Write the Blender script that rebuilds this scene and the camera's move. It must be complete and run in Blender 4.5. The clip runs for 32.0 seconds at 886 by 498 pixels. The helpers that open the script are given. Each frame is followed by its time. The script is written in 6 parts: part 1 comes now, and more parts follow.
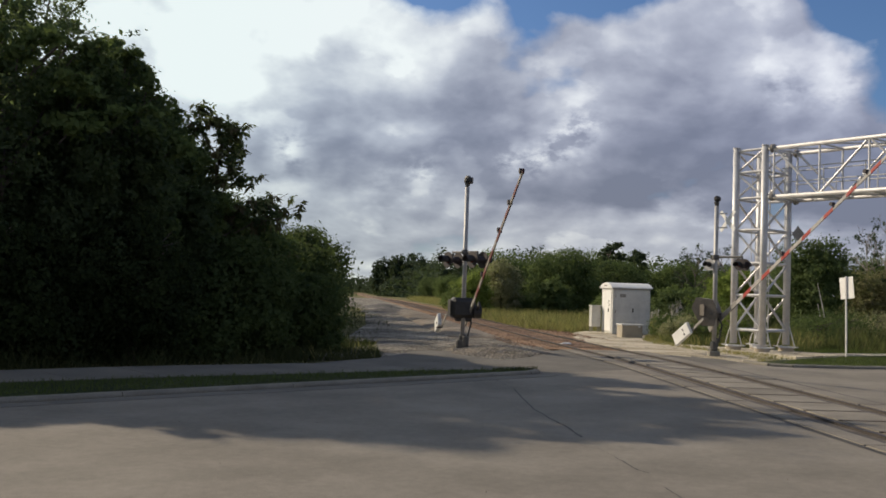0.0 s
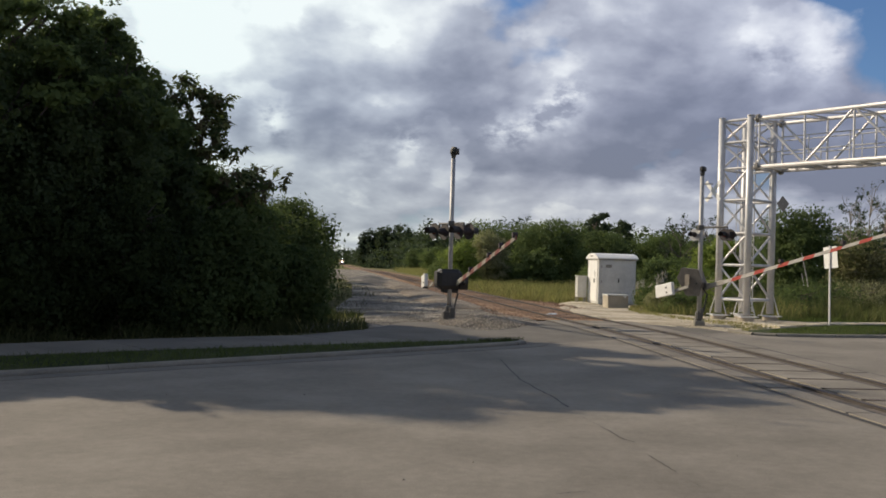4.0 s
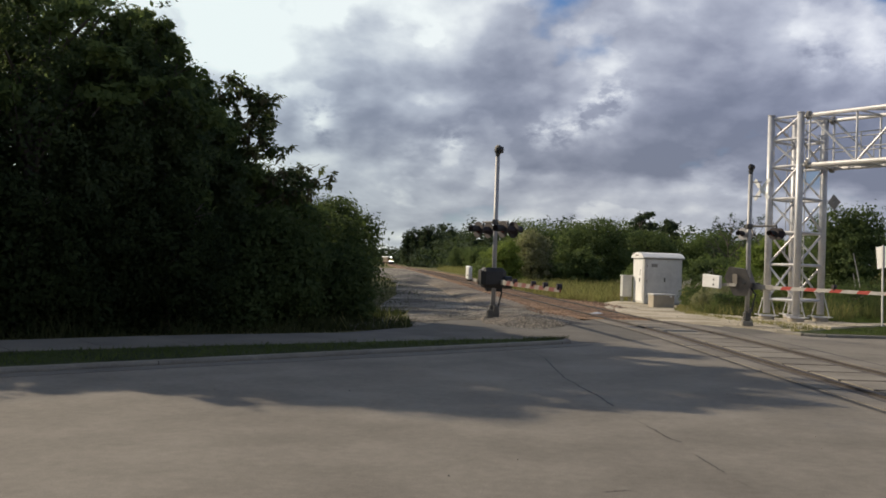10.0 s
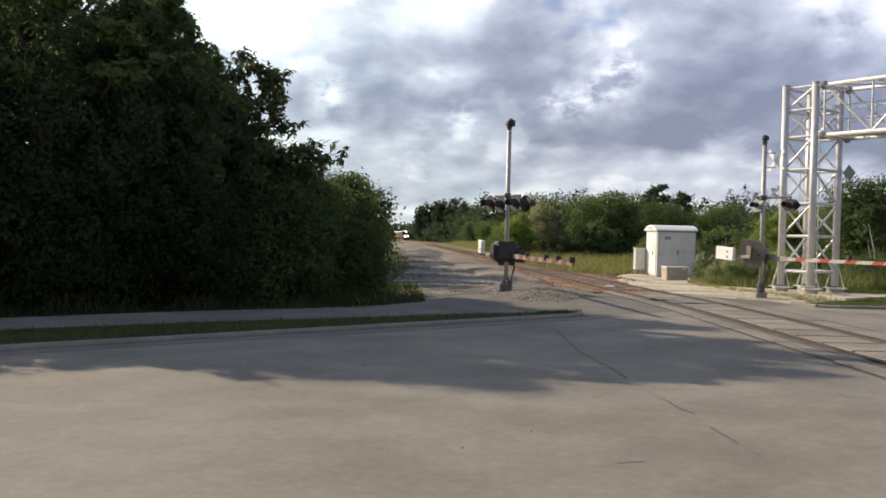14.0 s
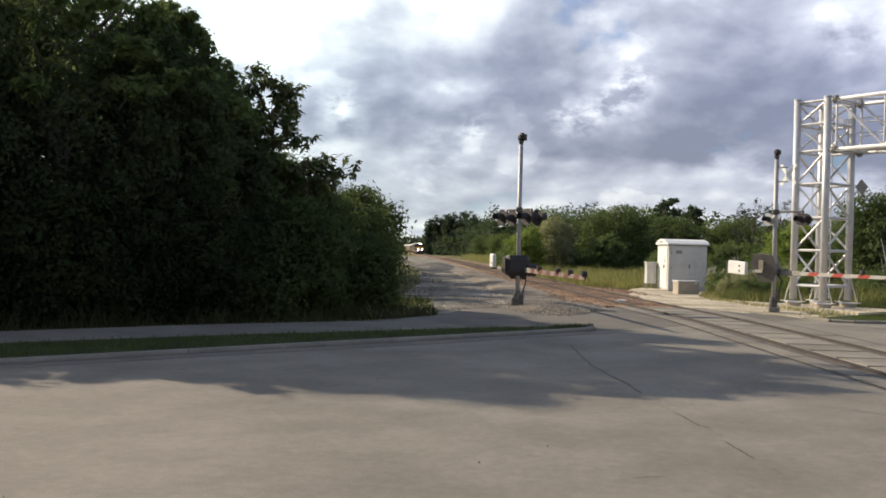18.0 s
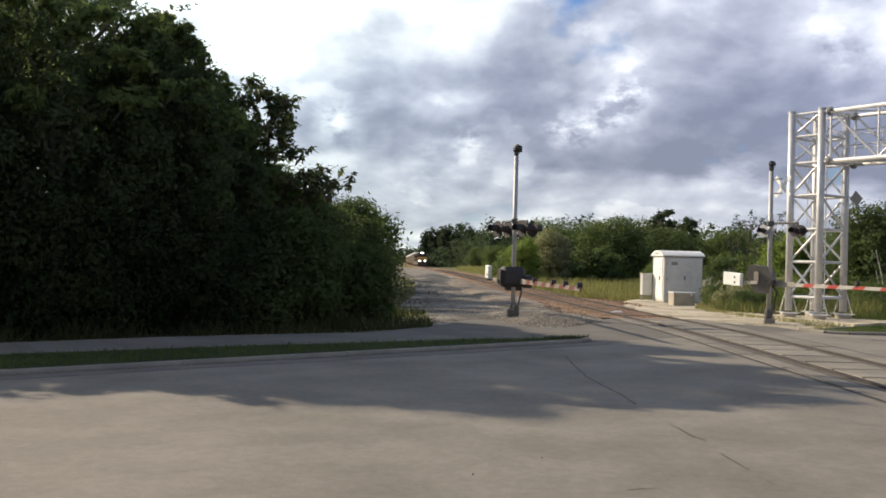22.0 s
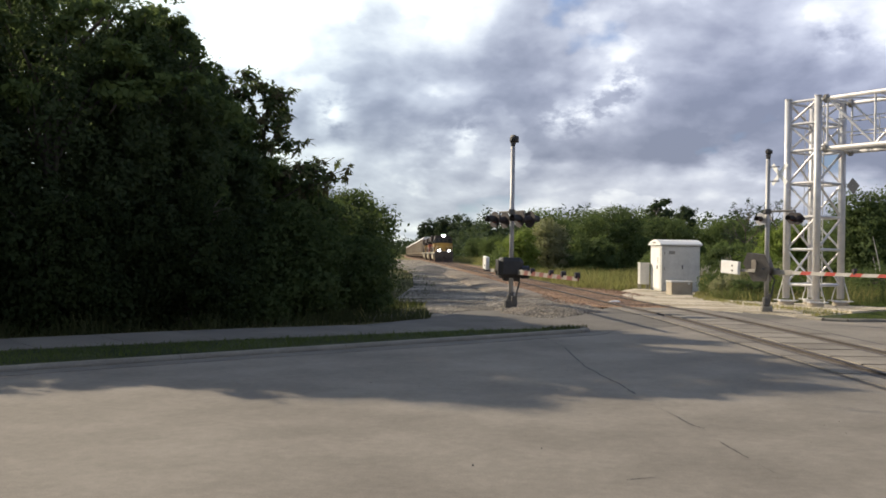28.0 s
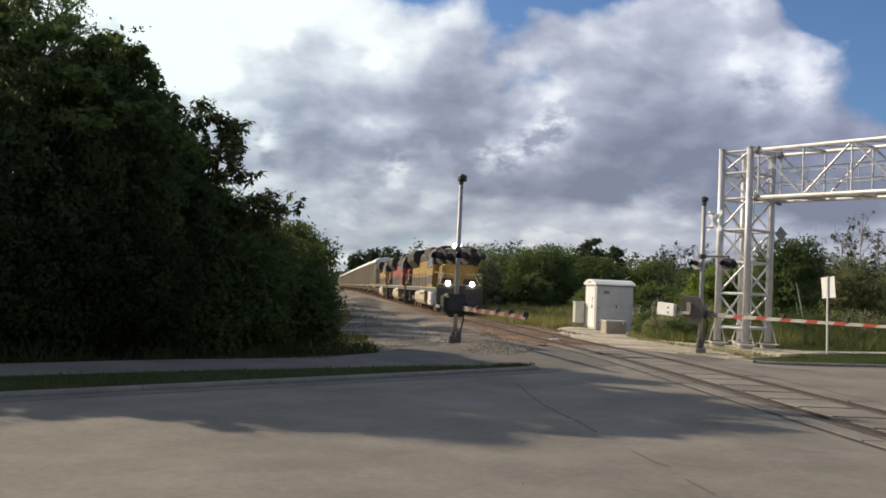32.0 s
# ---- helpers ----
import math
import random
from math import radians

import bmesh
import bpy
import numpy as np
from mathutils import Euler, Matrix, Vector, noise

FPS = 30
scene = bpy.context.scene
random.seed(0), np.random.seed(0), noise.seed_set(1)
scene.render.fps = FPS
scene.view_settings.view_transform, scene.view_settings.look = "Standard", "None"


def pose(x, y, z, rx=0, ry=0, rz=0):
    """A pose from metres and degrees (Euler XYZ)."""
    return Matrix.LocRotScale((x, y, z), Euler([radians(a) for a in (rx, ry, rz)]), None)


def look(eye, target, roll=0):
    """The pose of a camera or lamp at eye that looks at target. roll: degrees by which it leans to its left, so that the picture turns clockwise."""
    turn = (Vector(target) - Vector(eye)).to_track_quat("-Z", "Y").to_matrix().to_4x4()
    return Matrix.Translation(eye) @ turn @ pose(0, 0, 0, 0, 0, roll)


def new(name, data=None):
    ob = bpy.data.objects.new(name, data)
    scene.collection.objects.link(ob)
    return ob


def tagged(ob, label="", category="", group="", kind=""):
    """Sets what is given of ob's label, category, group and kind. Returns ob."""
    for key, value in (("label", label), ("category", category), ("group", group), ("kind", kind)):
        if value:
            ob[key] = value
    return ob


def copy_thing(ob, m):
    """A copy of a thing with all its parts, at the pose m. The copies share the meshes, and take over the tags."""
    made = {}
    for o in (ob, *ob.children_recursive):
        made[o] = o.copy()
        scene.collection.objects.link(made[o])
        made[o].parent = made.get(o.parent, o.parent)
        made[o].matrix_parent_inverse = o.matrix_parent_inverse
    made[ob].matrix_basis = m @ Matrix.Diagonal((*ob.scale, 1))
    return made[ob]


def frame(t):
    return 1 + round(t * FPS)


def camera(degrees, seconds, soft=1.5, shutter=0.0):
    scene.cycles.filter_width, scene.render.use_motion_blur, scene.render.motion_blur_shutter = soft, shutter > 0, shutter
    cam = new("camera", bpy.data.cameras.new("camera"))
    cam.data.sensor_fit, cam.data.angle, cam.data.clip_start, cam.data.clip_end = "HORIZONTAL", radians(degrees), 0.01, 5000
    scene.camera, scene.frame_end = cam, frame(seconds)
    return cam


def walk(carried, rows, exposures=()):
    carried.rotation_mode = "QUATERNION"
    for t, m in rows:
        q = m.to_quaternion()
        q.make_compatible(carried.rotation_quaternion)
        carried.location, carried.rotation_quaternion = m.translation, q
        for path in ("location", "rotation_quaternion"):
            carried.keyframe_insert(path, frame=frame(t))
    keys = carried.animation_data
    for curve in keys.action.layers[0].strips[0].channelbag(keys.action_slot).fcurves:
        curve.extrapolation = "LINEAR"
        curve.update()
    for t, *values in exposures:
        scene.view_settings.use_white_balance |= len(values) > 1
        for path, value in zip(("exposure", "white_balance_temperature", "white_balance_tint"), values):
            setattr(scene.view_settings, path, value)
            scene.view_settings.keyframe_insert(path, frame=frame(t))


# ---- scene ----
cam = camera(52.4, 32.0, soft=1.7)

PATH = [
    (0, (0.251, 0.102, 1.72), (0.044, 2.089, 1.816), 2.0),
    (0.5, (0.165, 0.014, 1.725), (0.019, 2.007, 1.798), 1.0),
    (1, (0.168, 0.062, 1.751), (-0.039, 2.05, 1.817), 0.8),
    (1.5, (0.223, 0.071, 1.729), (0.02, 2.059, 1.808), 1.8),
    (2, (0.236, 0.048, 1.739), (0.059, 2.039, 1.804), 1.0),
    (2.5, (0.218, 0.112, 1.737), (0.056, 2.105, 1.798), 2.0),
    (3, (0.23, 0.084, 1.729), (0.075, 2.077, 1.774), 1.8),
    (3.5, (0.241, 0.125, 1.727), (0.064, 2.117, 1.762), 1.7),
    (5.5, (0.27, 0.083, 1.711), (0.106, 2.076, 1.742), 1.8),
    (6, (0.275, 0.074, 1.709), (0.095, 2.066, 1.706), 2.2),
    (6.5, (0.265, 0.054, 1.713), (0.077, 2.045, 1.723), 2.3),
    (7, (0.257, 0.061, 1.708), (0.059, 2.051, 1.731), 1.5),
    (7.5, (0.25, 0.073, 1.715), (0.03, 2.061, 1.746), 1.2),
    (8, (0.243, 0.094, 1.709), (0.042, 2.083, 1.737), 1.4),
    (8.5, (0.239, 0.077, 1.717), (0.002, 2.062, 1.753), 1.3),
    (9, (0.245, 0.109, 1.712), (-0.005, 2.093, 1.759), 1.5),
    (9.5, (0.243, 0.066, 1.722), (-0.028, 2.048, 1.758), 2.1),
    (10, (0.237, 0.105, 1.707), (-0.034, 2.086, 1.735), 1.9),
    (10.5, (0.243, 0.07, 1.713), (-0.02, 2.053, 1.735), 1.7),
    (11, (0.239, 0.103, 1.706), (-0.018, 2.086, 1.737), 1.8),
    (11.5, (0.242, 0.101, 1.701), (-0.008, 2.085, 1.723), 1.8),
    (12, (0.239, 0.093, 1.692), (-0.048, 2.073, 1.695), 1.2),
    (12.5, (0.241, 0.101, 1.699), (-0.04, 2.081, 1.653), 1.2),
    (13, (0.241, 0.117, 1.7), (-0.045, 2.095, 1.65), 1.3),
    (13.5, (0.239, 0.143, 1.694), (-0.039, 2.123, 1.654), 1.2),
    (14, (0.241, 0.11, 1.698), (-0.056, 2.088, 1.669), 1.4),
    (14.5, (0.242, 0.13, 1.693), (-0.066, 2.106, 1.67), 1.2),
    (16.5, (0.213, 0.096, 1.702), (-0.105, 2.07, 1.686), 1.2),
    (17, (0.214, 0.094, 1.703), (-0.092, 2.071, 1.694), 1.3),
    (17.5, (0.218, 0.069, 1.706), (-0.102, 2.043, 1.695), 1.6),
    (18, (0.188, 0.05, 1.71), (-0.131, 2.024, 1.71), 1.5),
    (18.5, (0.206, 0.113, 1.698), (-0.105, 2.089, 1.702), 1.3),
    (19, (0.207, 0.075, 1.703), (-0.106, 2.051, 1.717), 1.3),
    (19.5, (0.198, 0.075, 1.709), (-0.112, 2.051, 1.725), 1.4),
    (20, (0.193, 0.076, 1.708), (-0.121, 2.051, 1.721), 1.3),
    (20.5, (0.213, 0.081, 1.7), (-0.103, 2.055, 1.723), 1.2),
    (21, (0.196, 0.097, 1.708), (-0.121, 2.072, 1.733), 1.2),
    (21.5, (0.202, 0.095, 1.706), (-0.105, 2.071, 1.733), 1.4),
    (22, (0.204, 0.064, 1.704), (-0.107, 2.04, 1.73), 1.5),
    (22.5, (0.201, 0.087, 1.704), (-0.11, 2.063, 1.728), 1.4),
    (23, (0.197, 0.052, 1.711), (-0.117, 2.027, 1.739), 1.3),
    (23.5, (0.203, 0.064, 1.715), (-0.118, 2.037, 1.744), 1.2),
    (24, (0.197, 0.029, 1.712), (-0.117, 2.004, 1.73), 1.1),
    (24.5, (0.195, 0.038, 1.712), (-0.118, 2.013, 1.735), 1.1),
    (25, (0.207, 0.031, 1.716), (-0.113, 2.005, 1.743), 0.7),
    (25.5, (0.197, 0.038, 1.721), (-0.122, 2.012, 1.75), 0.7),
    (27.5, (0.203, 0.076, 1.708), (-0.11, 2.051, 1.719), 0.7),
    (28, (0.2, 0.083, 1.705), (-0.105, 2.06, 1.712), 0.9),
    (28.5, (0.198, 0.066, 1.713), (-0.113, 2.042, 1.732), 0.7),
    (29, (0.175, 0.073, 1.706), (-0.133, 2.049, 1.736), 0.6),
    (29.5, (0.118, 0.046, 1.713), (-0.102, 2.034, 1.736), 0.8),
    (30, (0.094, -0.104, 1.71), (-0.108, 1.884, 1.785), 0.5),
    (30.5, (0.058, -0.237, 1.741), (-0.15, 1.752, 1.769), 0.5),
    (31, (-0.123, -0.359, 1.743), (-0.254, 1.634, 1.857), 1.2),
    (31.5, (-0.311, -0.396, 1.761), (-0.455, 1.597, 1.842), 0.9),
    (32, (-0.316, -0.378, 1.776), (-0.466, 1.614, 1.86), 2.5),
]
EXPOSURES = [(0, -0.22), (3, -0.2), (6, -0.05), (7, -0.09), (8, -0.22), (11, -0.2), (12, -0.03), (13, 0.21), (14, 0.29), (17, 0.26), (29, 0.26), (30, 0.25), (31, 0.07), (32, -0.03)]
walk(cam, [(t, look(eye, target, roll)) for t, eye, target, roll in PATH], EXPOSURES)

# ---- light ----
SUN_AZ, SUN_EL = radians(65), radians(27)      # azimuth to the left of +y
SUN_DIR = Vector((-math.sin(SUN_AZ) * math.cos(SUN_EL), math.cos(SUN_AZ) * math.cos(SUN_EL), math.sin(SUN_EL)))
sun = new("sun", bpy.data.lights.new("sun", "SUN"))
sun.data.energy, sun.data.angle, sun.data.color = 5.0, radians(0.6), (1.0, 0.845, 0.645)
sun.matrix_world = look(SUN_DIR * 60, (0, 0, 0))
scene.view_settings.exposure = 0.0


class Nodes:
    """Short hand for node trees."""

    def __init__(self, tree):
        self.tree = tree
        self.tree.nodes.clear()

    def add(self, kind, inputs=None, **props):
        n = self.tree.nodes.new(kind)
        if "operation" in props:
            n.operation = props["operation"]
        if "use_clamp" in props:
            n.use_clamp = props["use_clamp"]
        for k, v in (inputs or {}).items():
            self.put(n.inputs[k], v)
        return n

    def put(self, socket, v):
        if isinstance(v, bpy.types.NodeSocket):
            self.tree.links.new(v, socket)
        elif isinstance(v, bpy.types.Node):
            self.tree.links.new(v.outputs[0], socket)
        else:
            socket.default_value = v

    def math(self, op, a, b=0.0, clamp=False):
        return self.add("ShaderNodeMath", {0: a, 1: b}, operation=op, use_clamp=clamp).outputs[0]

    def mix(self, f, a, b, blend="MIX"):
        n = self.add("ShaderNodeMix")
        n.data_type, n.blend_type = "RGBA", blend
        self.put(n.inputs[0], f), self.put(n.inputs[6], a), self.put(n.inputs[7], b)
        return n.outputs[2]

    def ramp(self, f, stops):
        n = self.add("ShaderNodeValToRGB", {0: f})
        while len(n.color_ramp.elements) < len(stops):
            n.color_ramp.elements.new(0.5)
        for e, (p, c) in zip(n.color_ramp.elements, stops):
            e.position, e.color = p, (*c, 1) if isinstance(c, tuple) else (c, c, c, 1)
        return n.outputs[0]

    def noise(self, vec, scale, detail=4.0, rough=0.55, distort=0.0):
        n = self.add("ShaderNodeTexNoise", {"Scale": scale, "Detail": detail, "Roughness": rough, "Distortion": distort})
        self.put(n.inputs["Vector"], vec)
        return n.outputs[0]


def make_world():
    world = bpy.data.worlds.new("sky")
    scene.world = world
    world.use_nodes = True
    n = Nodes(world.node_tree)
    sky = n.add("ShaderNodeTexSky")
    sky.sky_type, sky.sun_disc, sky.sun_elevation, sky.sun_rotation = "NISHITA", False, SUN_EL, -SUN_AZ
    blue = n.mix(1.0, sky.outputs[0], (0.056, 0.074, 0.102, 1), "MULTIPLY")
    way = n.add("ShaderNodeTexCoord").outputs["Generated"]
    xyz = n.add("ShaderNodeSeparateXYZ", {0: way})
    x, y, z = xyz.outputs
    # clouds flatten towards the horizon
    tall = n.math("MULTIPLY", n.math("POWER", n.math("ADD", n.math("MAXIMUM", z, 0.0), 0.004), 0.66), 1.38)
    puff = n.add("ShaderNodeCombineXYZ", {0: x, 1: y, 2: tall}).outputs[0]
    near = n.add("ShaderNodeVectorMath", {0: puff, 1: (-0.016, 0.0, 0.022)}, operation="ADD").outputs[0]
    body, body_lit = n.noise(puff, 5.6, 8.0, 0.48, 0.1), n.noise(near, 5.6, 8.0, 0.48, 0.1)
    big = n.noise(puff, 2.6, 2.0, 0.5)

    def lobe(d, tight, weight):
        dot = n.add("ShaderNodeVectorMath", {0: way, 1: tuple(Vector(d).normalized())}, operation="DOT_PRODUCT").outputs["Value"]
        return n.math("MULTIPLY", n.math("POWER", n.math("MAXIMUM", dot, 0.0), tight), weight)

    def total(first, lobes):
        for one in lobes:
            first = n.math("ADD", first, lobe(*one))
        return first

    # cover: ragged breaks in the cloud high up and to the east
    west = n.ramp(n.math("ADD", x, 0.5), [(0.18, 0.0), (0.38, 1.0)])
    high = n.math("MINIMUM", n.math("MULTIPLY", n.math("MAXIMUM", n.math("SUBTRACT", z, 0.262), 0.0), 9.5), 0.46)
    cover = n.math("ADD", n.math("MULTIPLY", n.math("SUBTRACT", body, 0.5), 2.3), 0.97)
    cover = n.math("SUBTRACT", cover, n.math("MULTIPLY", high, west))
    cover = n.math("SUBTRACT", cover, n.ramp(z, [(0.34, 0.0), (0.66, 0.17)]))      # thinner cover in the unseen sky overhead, to weaken its light
    cover = total(cover, [((-0.02, 0.959, 0.29), 700, -0.22), ((0.11, 0.946, 0.305), 300, -0.34), ((0.34, 0.91, 0.26), 190, -0.8), ((0.215, 0.94, 0.275), 420, 0.45), ((0.29, 0.94, 0.205), 900, 0.3), ((0.035, 0.96, 0.275), 1500, 0.25)])
    mask = n.ramp(cover, [(0.40, 0.0), (0.50, 0.55), (0.62, 1.0)])
    # light: grey bodies, white where they face the sun or thin out
    lit = n.math("MULTIPLY", n.math("SUBTRACT", body, body_lit), 2.3)
    lit = n.math("ADD", lit, n.math("MULTIPLY", n.math("SUBTRACT", body, 0.5), 0.36))
    crisp = n.noise(puff, 9.5, 10.0, 0.5)
    lit = n.math("ADD", lit, n.ramp(crisp, [(0.47, 0.0), (0.56, 0.04), (0.60, 0.16), (0.70, 0.22)]))
    lit = n.math("ADD", lit, n.math("MULTIPLY", n.math("SUBTRACT", 0.5, big), 0.7))
    # the grey bank ends in a flat ragged base that sinks towards the east
    base = n.math("ADD", z, n.math("MULTIPLY", n.math("SUBTRACT", n.noise(puff, 9.0, 6.0, 0.55), 0.5), 0.035))
    base = n.math("ADD", base, n.math("MULTIPLY", x, 0.045))
    lit = n.math("ADD", lit, n.ramp(base, [(0.0, 0.62), (0.06, 0.56), (0.097, 0.52), (0.106, 0.27), (0.12, 0.20), (0.16, 0.25), (0.25, 0.42), (0.4, 0.45)]))
    lobes = [(tuple(SUN_DIR), 4, 0.22), ((-0.369, 0.892, 0.275), 60, 0.40), ((-0.146, 0.946, 0.29), 260, 0.38), ((-0.30, 0.93, 0.22), 200, 0.20),
                      ((-0.225, 0.957, 0.180), 330, -0.22), ((-0.033, 0.993, 0.105), 160, -0.12), ((0.175, 0.968, 0.15), 90, -0.10), ((0.30, 0.94, 0.13), 60, -0.04), ((0.09, 0.99, 0.07), 120, -0.04), ((0.27, 0.96, 0.06), 80, -0.03), ((0.31, 0.945, 0.105), 260, -0.2),
                      ((-0.13, 0.983, 0.128), 5200, 0.62), ((-0.030, 0.989, 0.145), 5200, 0.62), ((0.0, 0.989, 0.151), 5200, 0.55), ((0.022, 0.985, 0.165), 5200, 0.45), ((0.045, 0.983, 0.183), 3600, 0.62), ((-0.269, 0.951, 0.151), 4200, 0.60),
                      ((-0.175, 0.98, 0.127), 6500, 0.25), ((0.215, 0.942, 0.272), 500, 0.24), ((0.05, 0.96, 0.25), 260, 0.10), ((0.02, 0.97, 0.225), 1800, 0.16), ((0.245, 0.945, 0.222), 2600, 0.40), ((0.30, 0.93, 0.215), 3000, 0.45), ((0.13, 0.98, 0.115), 4000, 0.18)]
    # small bright puffs with ragged edges
    ragged = n.ramp(n.noise(puff, 24.0, 8.0, 0.55), [(0.39, 0.0), (0.46, 0.5), (0.56, 0.95)])
    lit = total(lit, [one for one in lobes if one[1] < 2000])
    lit = n.math("ADD", lit, n.math("MULTIPLY", total(0.0, [one for one in lobes if one[1] >= 2000]), ragged))
    lit = n.math("MAXIMUM", lit, 0.0, True)
    cloud = n.ramp(lit, [(0.0, (0.20, 0.230, 0.312)), (0.25, (0.288, 0.321, 0.415)), (0.55, (0.468, 0.511, 0.606)), (0.8, (0.70, 0.745, 0.805)), (1.0, (0.91, 0.96, 0.975))])
    cloud = n.mix(n.ramp(z, [(0.02, 0.9), (0.17, 0.0)]), cloud, n.mix(1.0, cloud, (1.03, 1.0, 0.89, 1), "MULTIPLY"))
    cloud = n.mix(n.ramp(z, [(0.36, 0.0), (0.6, 1.0)]), cloud, n.mix(1.0, cloud, (0.97, 0.915, 0.835, 1), "MULTIPLY"))      # unseen overhead cloud, dimmed and warmed to take blue out of the shade
    tint = n.ramp(n.math("ADD", x, 0.5), [(0.15, (0.95, 1.0, 0.985)), (0.5, (1.0, 0.99, 1.0)), (0.8, (1.0, 0.985, 1.035))])
    cloud = n.mix(1.0, cloud, tint, "MULTIPLY")
    colour = n.mix(mask, blue, cloud)
    back = n.add("ShaderNodeBackground", {"Color": colour, "Strength": 1.12})
    n.add("ShaderNodeOutputWorld", {"Surface": back})


make_world()


# ---- materials ----
def material(name, dark, light, scale=3.0, rough=0.7, bump=0.2, fine=40.0, metal=0.0, space="Object", per="", spread=0.0, detail=6.0):
    """A surface with variation at two scales. space: Object or Position; per: Random (a piece's own shade) or Island."""
    m = bpy.data.materials.new(name)
    m.use_nodes = True
    n = Nodes(m.node_tree)
    vec = n.add("ShaderNodeNewGeometry").outputs["Position"] if space == "Position" else n.add("ShaderNodeTexCoord").outputs["Object"]
    a, b = n.noise(vec, scale, detail, 0.6), n.noise(vec, fine, 4.0, 0.6)
    f = n.math("ADD", n.math("MULTIPLY", a, 0.9), n.math("MULTIPLY", b, 0.5))
    f = n.math("SUBTRACT", f, 0.2)
    if per == "Random":
        f = n.math("ADD", f, n.math("MULTIPLY", n.math("SUBTRACT", n.add("ShaderNodeObjectInfo").outputs["Random"], 0.5), spread))
    if per == "Island":
        f = n.math("ADD", f, n.math("MULTIPLY", n.math("SUBTRACT", n.add("ShaderNodeNewGeometry").outputs["Random Per Island"], 0.5), spread))
    colour = n.ramp(f, [(0.25, dark), (0.75, light)])
    p = n.add("ShaderNodeBsdfPrincipled", {"Base Color": colour, "Roughness": n.math("ADD", n.math("MULTIPLY", b, 0.25), rough - 0.12), "Metallic": metal})
    if bump:
        n.put(p.inputs["Normal"], n.add("ShaderNodeBump", {"Height": n.math("ADD", b, n.math("MULTIPLY", a, 0.5)), "Strength": bump, "Distance": 0.02}).outputs[0])
    n.add("ShaderNodeOutputMaterial", {"Surface": p})
    return m


def leaf_material(name, dark, light, through_it=0.25):
    m = bpy.data.materials.new(name)
    m.use_nodes = True
    n = Nodes(m.node_tree)
    geo = n.add("ShaderNodeNewGeometry")
    patch, tuft = n.noise(geo.outputs["Position"], 0.55, 3.0), n.noise(geo.outputs["Position"], 2.4, 2.0)
    f = n.math("ADD", n.math("MULTIPLY", geo.outputs["Random Per Island"], 0.22), n.math("MULTIPLY", patch, 0.62))
    f = n.math("ADD", f, n.math("MULTIPLY", tuft, 0.36))
    colour = n.ramp(f, [(0.25, dark), (0.95, light)])
    p = n.add("ShaderNodeBsdfPrincipled", {"Base Color": colour, "Roughness": 0.75})
    p.inputs["Specular IOR Level"].default_value = 0.06
    t = n.add("ShaderNodeBsdfTranslucent", {"Color": n.mix(0.5, colour, (0.20, 0.28, 0.075, 1))})
    n.add("ShaderNodeOutputMaterial", {"Surface": n.add("ShaderNodeMixShader", {0: through_it, 1: p.outputs[0], 2: t.outputs[0]})})
    return m


def lamp_material(name, colour, strength):
    m = bpy.data.materials.new(name)
    m.use_nodes = True
    n = Nodes(m.node_tree)
    n.add("ShaderNodeOutputMaterial", {"Surface": n.add("ShaderNodeEmission", {"Color": (*colour, 1), "Strength": strength})})
    return m


def road_material():
    m = bpy.data.materials.new("concrete_road")
    m.use_nodes = True
    n = Nodes(m.node_tree)
    where = n.add("ShaderNodeNewGeometry").outputs["Position"]
    turned = n.add("ShaderNodeMapping", {0: where, "Rotation": (0, 0, radians(-48.8))}).outputs[0]
    lanes = n.noise(n.add("ShaderNodeVectorMath", {0: turned, 1: (0.10, 0.75, 1.0)}, operation="MULTIPLY").outputs[0], 1.0, 6.0, 0.6)
    blot, grain, grit = n.noise(where, 0.5, 8.0, 0.62), n.noise(where, 9.0, 8.0, 0.7), n.noise(where, 60.0, 3.0, 0.6)
    f = n.math("ADD", n.math("ADD", n.math("MULTIPLY", lanes, 0.34), 0.08), n.math("MULTIPLY", n.math("ADD", n.math("MULTIPLY", n.math("SUBTRACT", blot, 0.5), 1.7), 0.5), 0.55))
    f = n.math("ADD", f, n.math("MULTIPLY", n.math("SUBTRACT", grain, 0.5), 0.45))
    f = n.math("ADD", f, n.math("MULTIPLY", n.math("SUBTRACT", grit, 0.5), 0.45))
    colour = n.ramp(f, [(0.28, (0.145, 0.130, 0.108)), (0.52, (0.21, 0.190, 0.159)), (0.8, (0.293, 0.266, 0.225))])
    p = n.add("ShaderNodeBsdfPrincipled", {"Base Color": colour, "Roughness": 0.88})
    p.inputs["Specular IOR Level"].default_value = 0.3
    n.put(p.inputs["Normal"], n.add("ShaderNodeBump", {"Height": n.math("ADD", grit, grain), "Strength": 0.15, "Distance": 0.01}).outputs[0])
    n.add("ShaderNodeOutputMaterial", {"Surface": p})
    return m


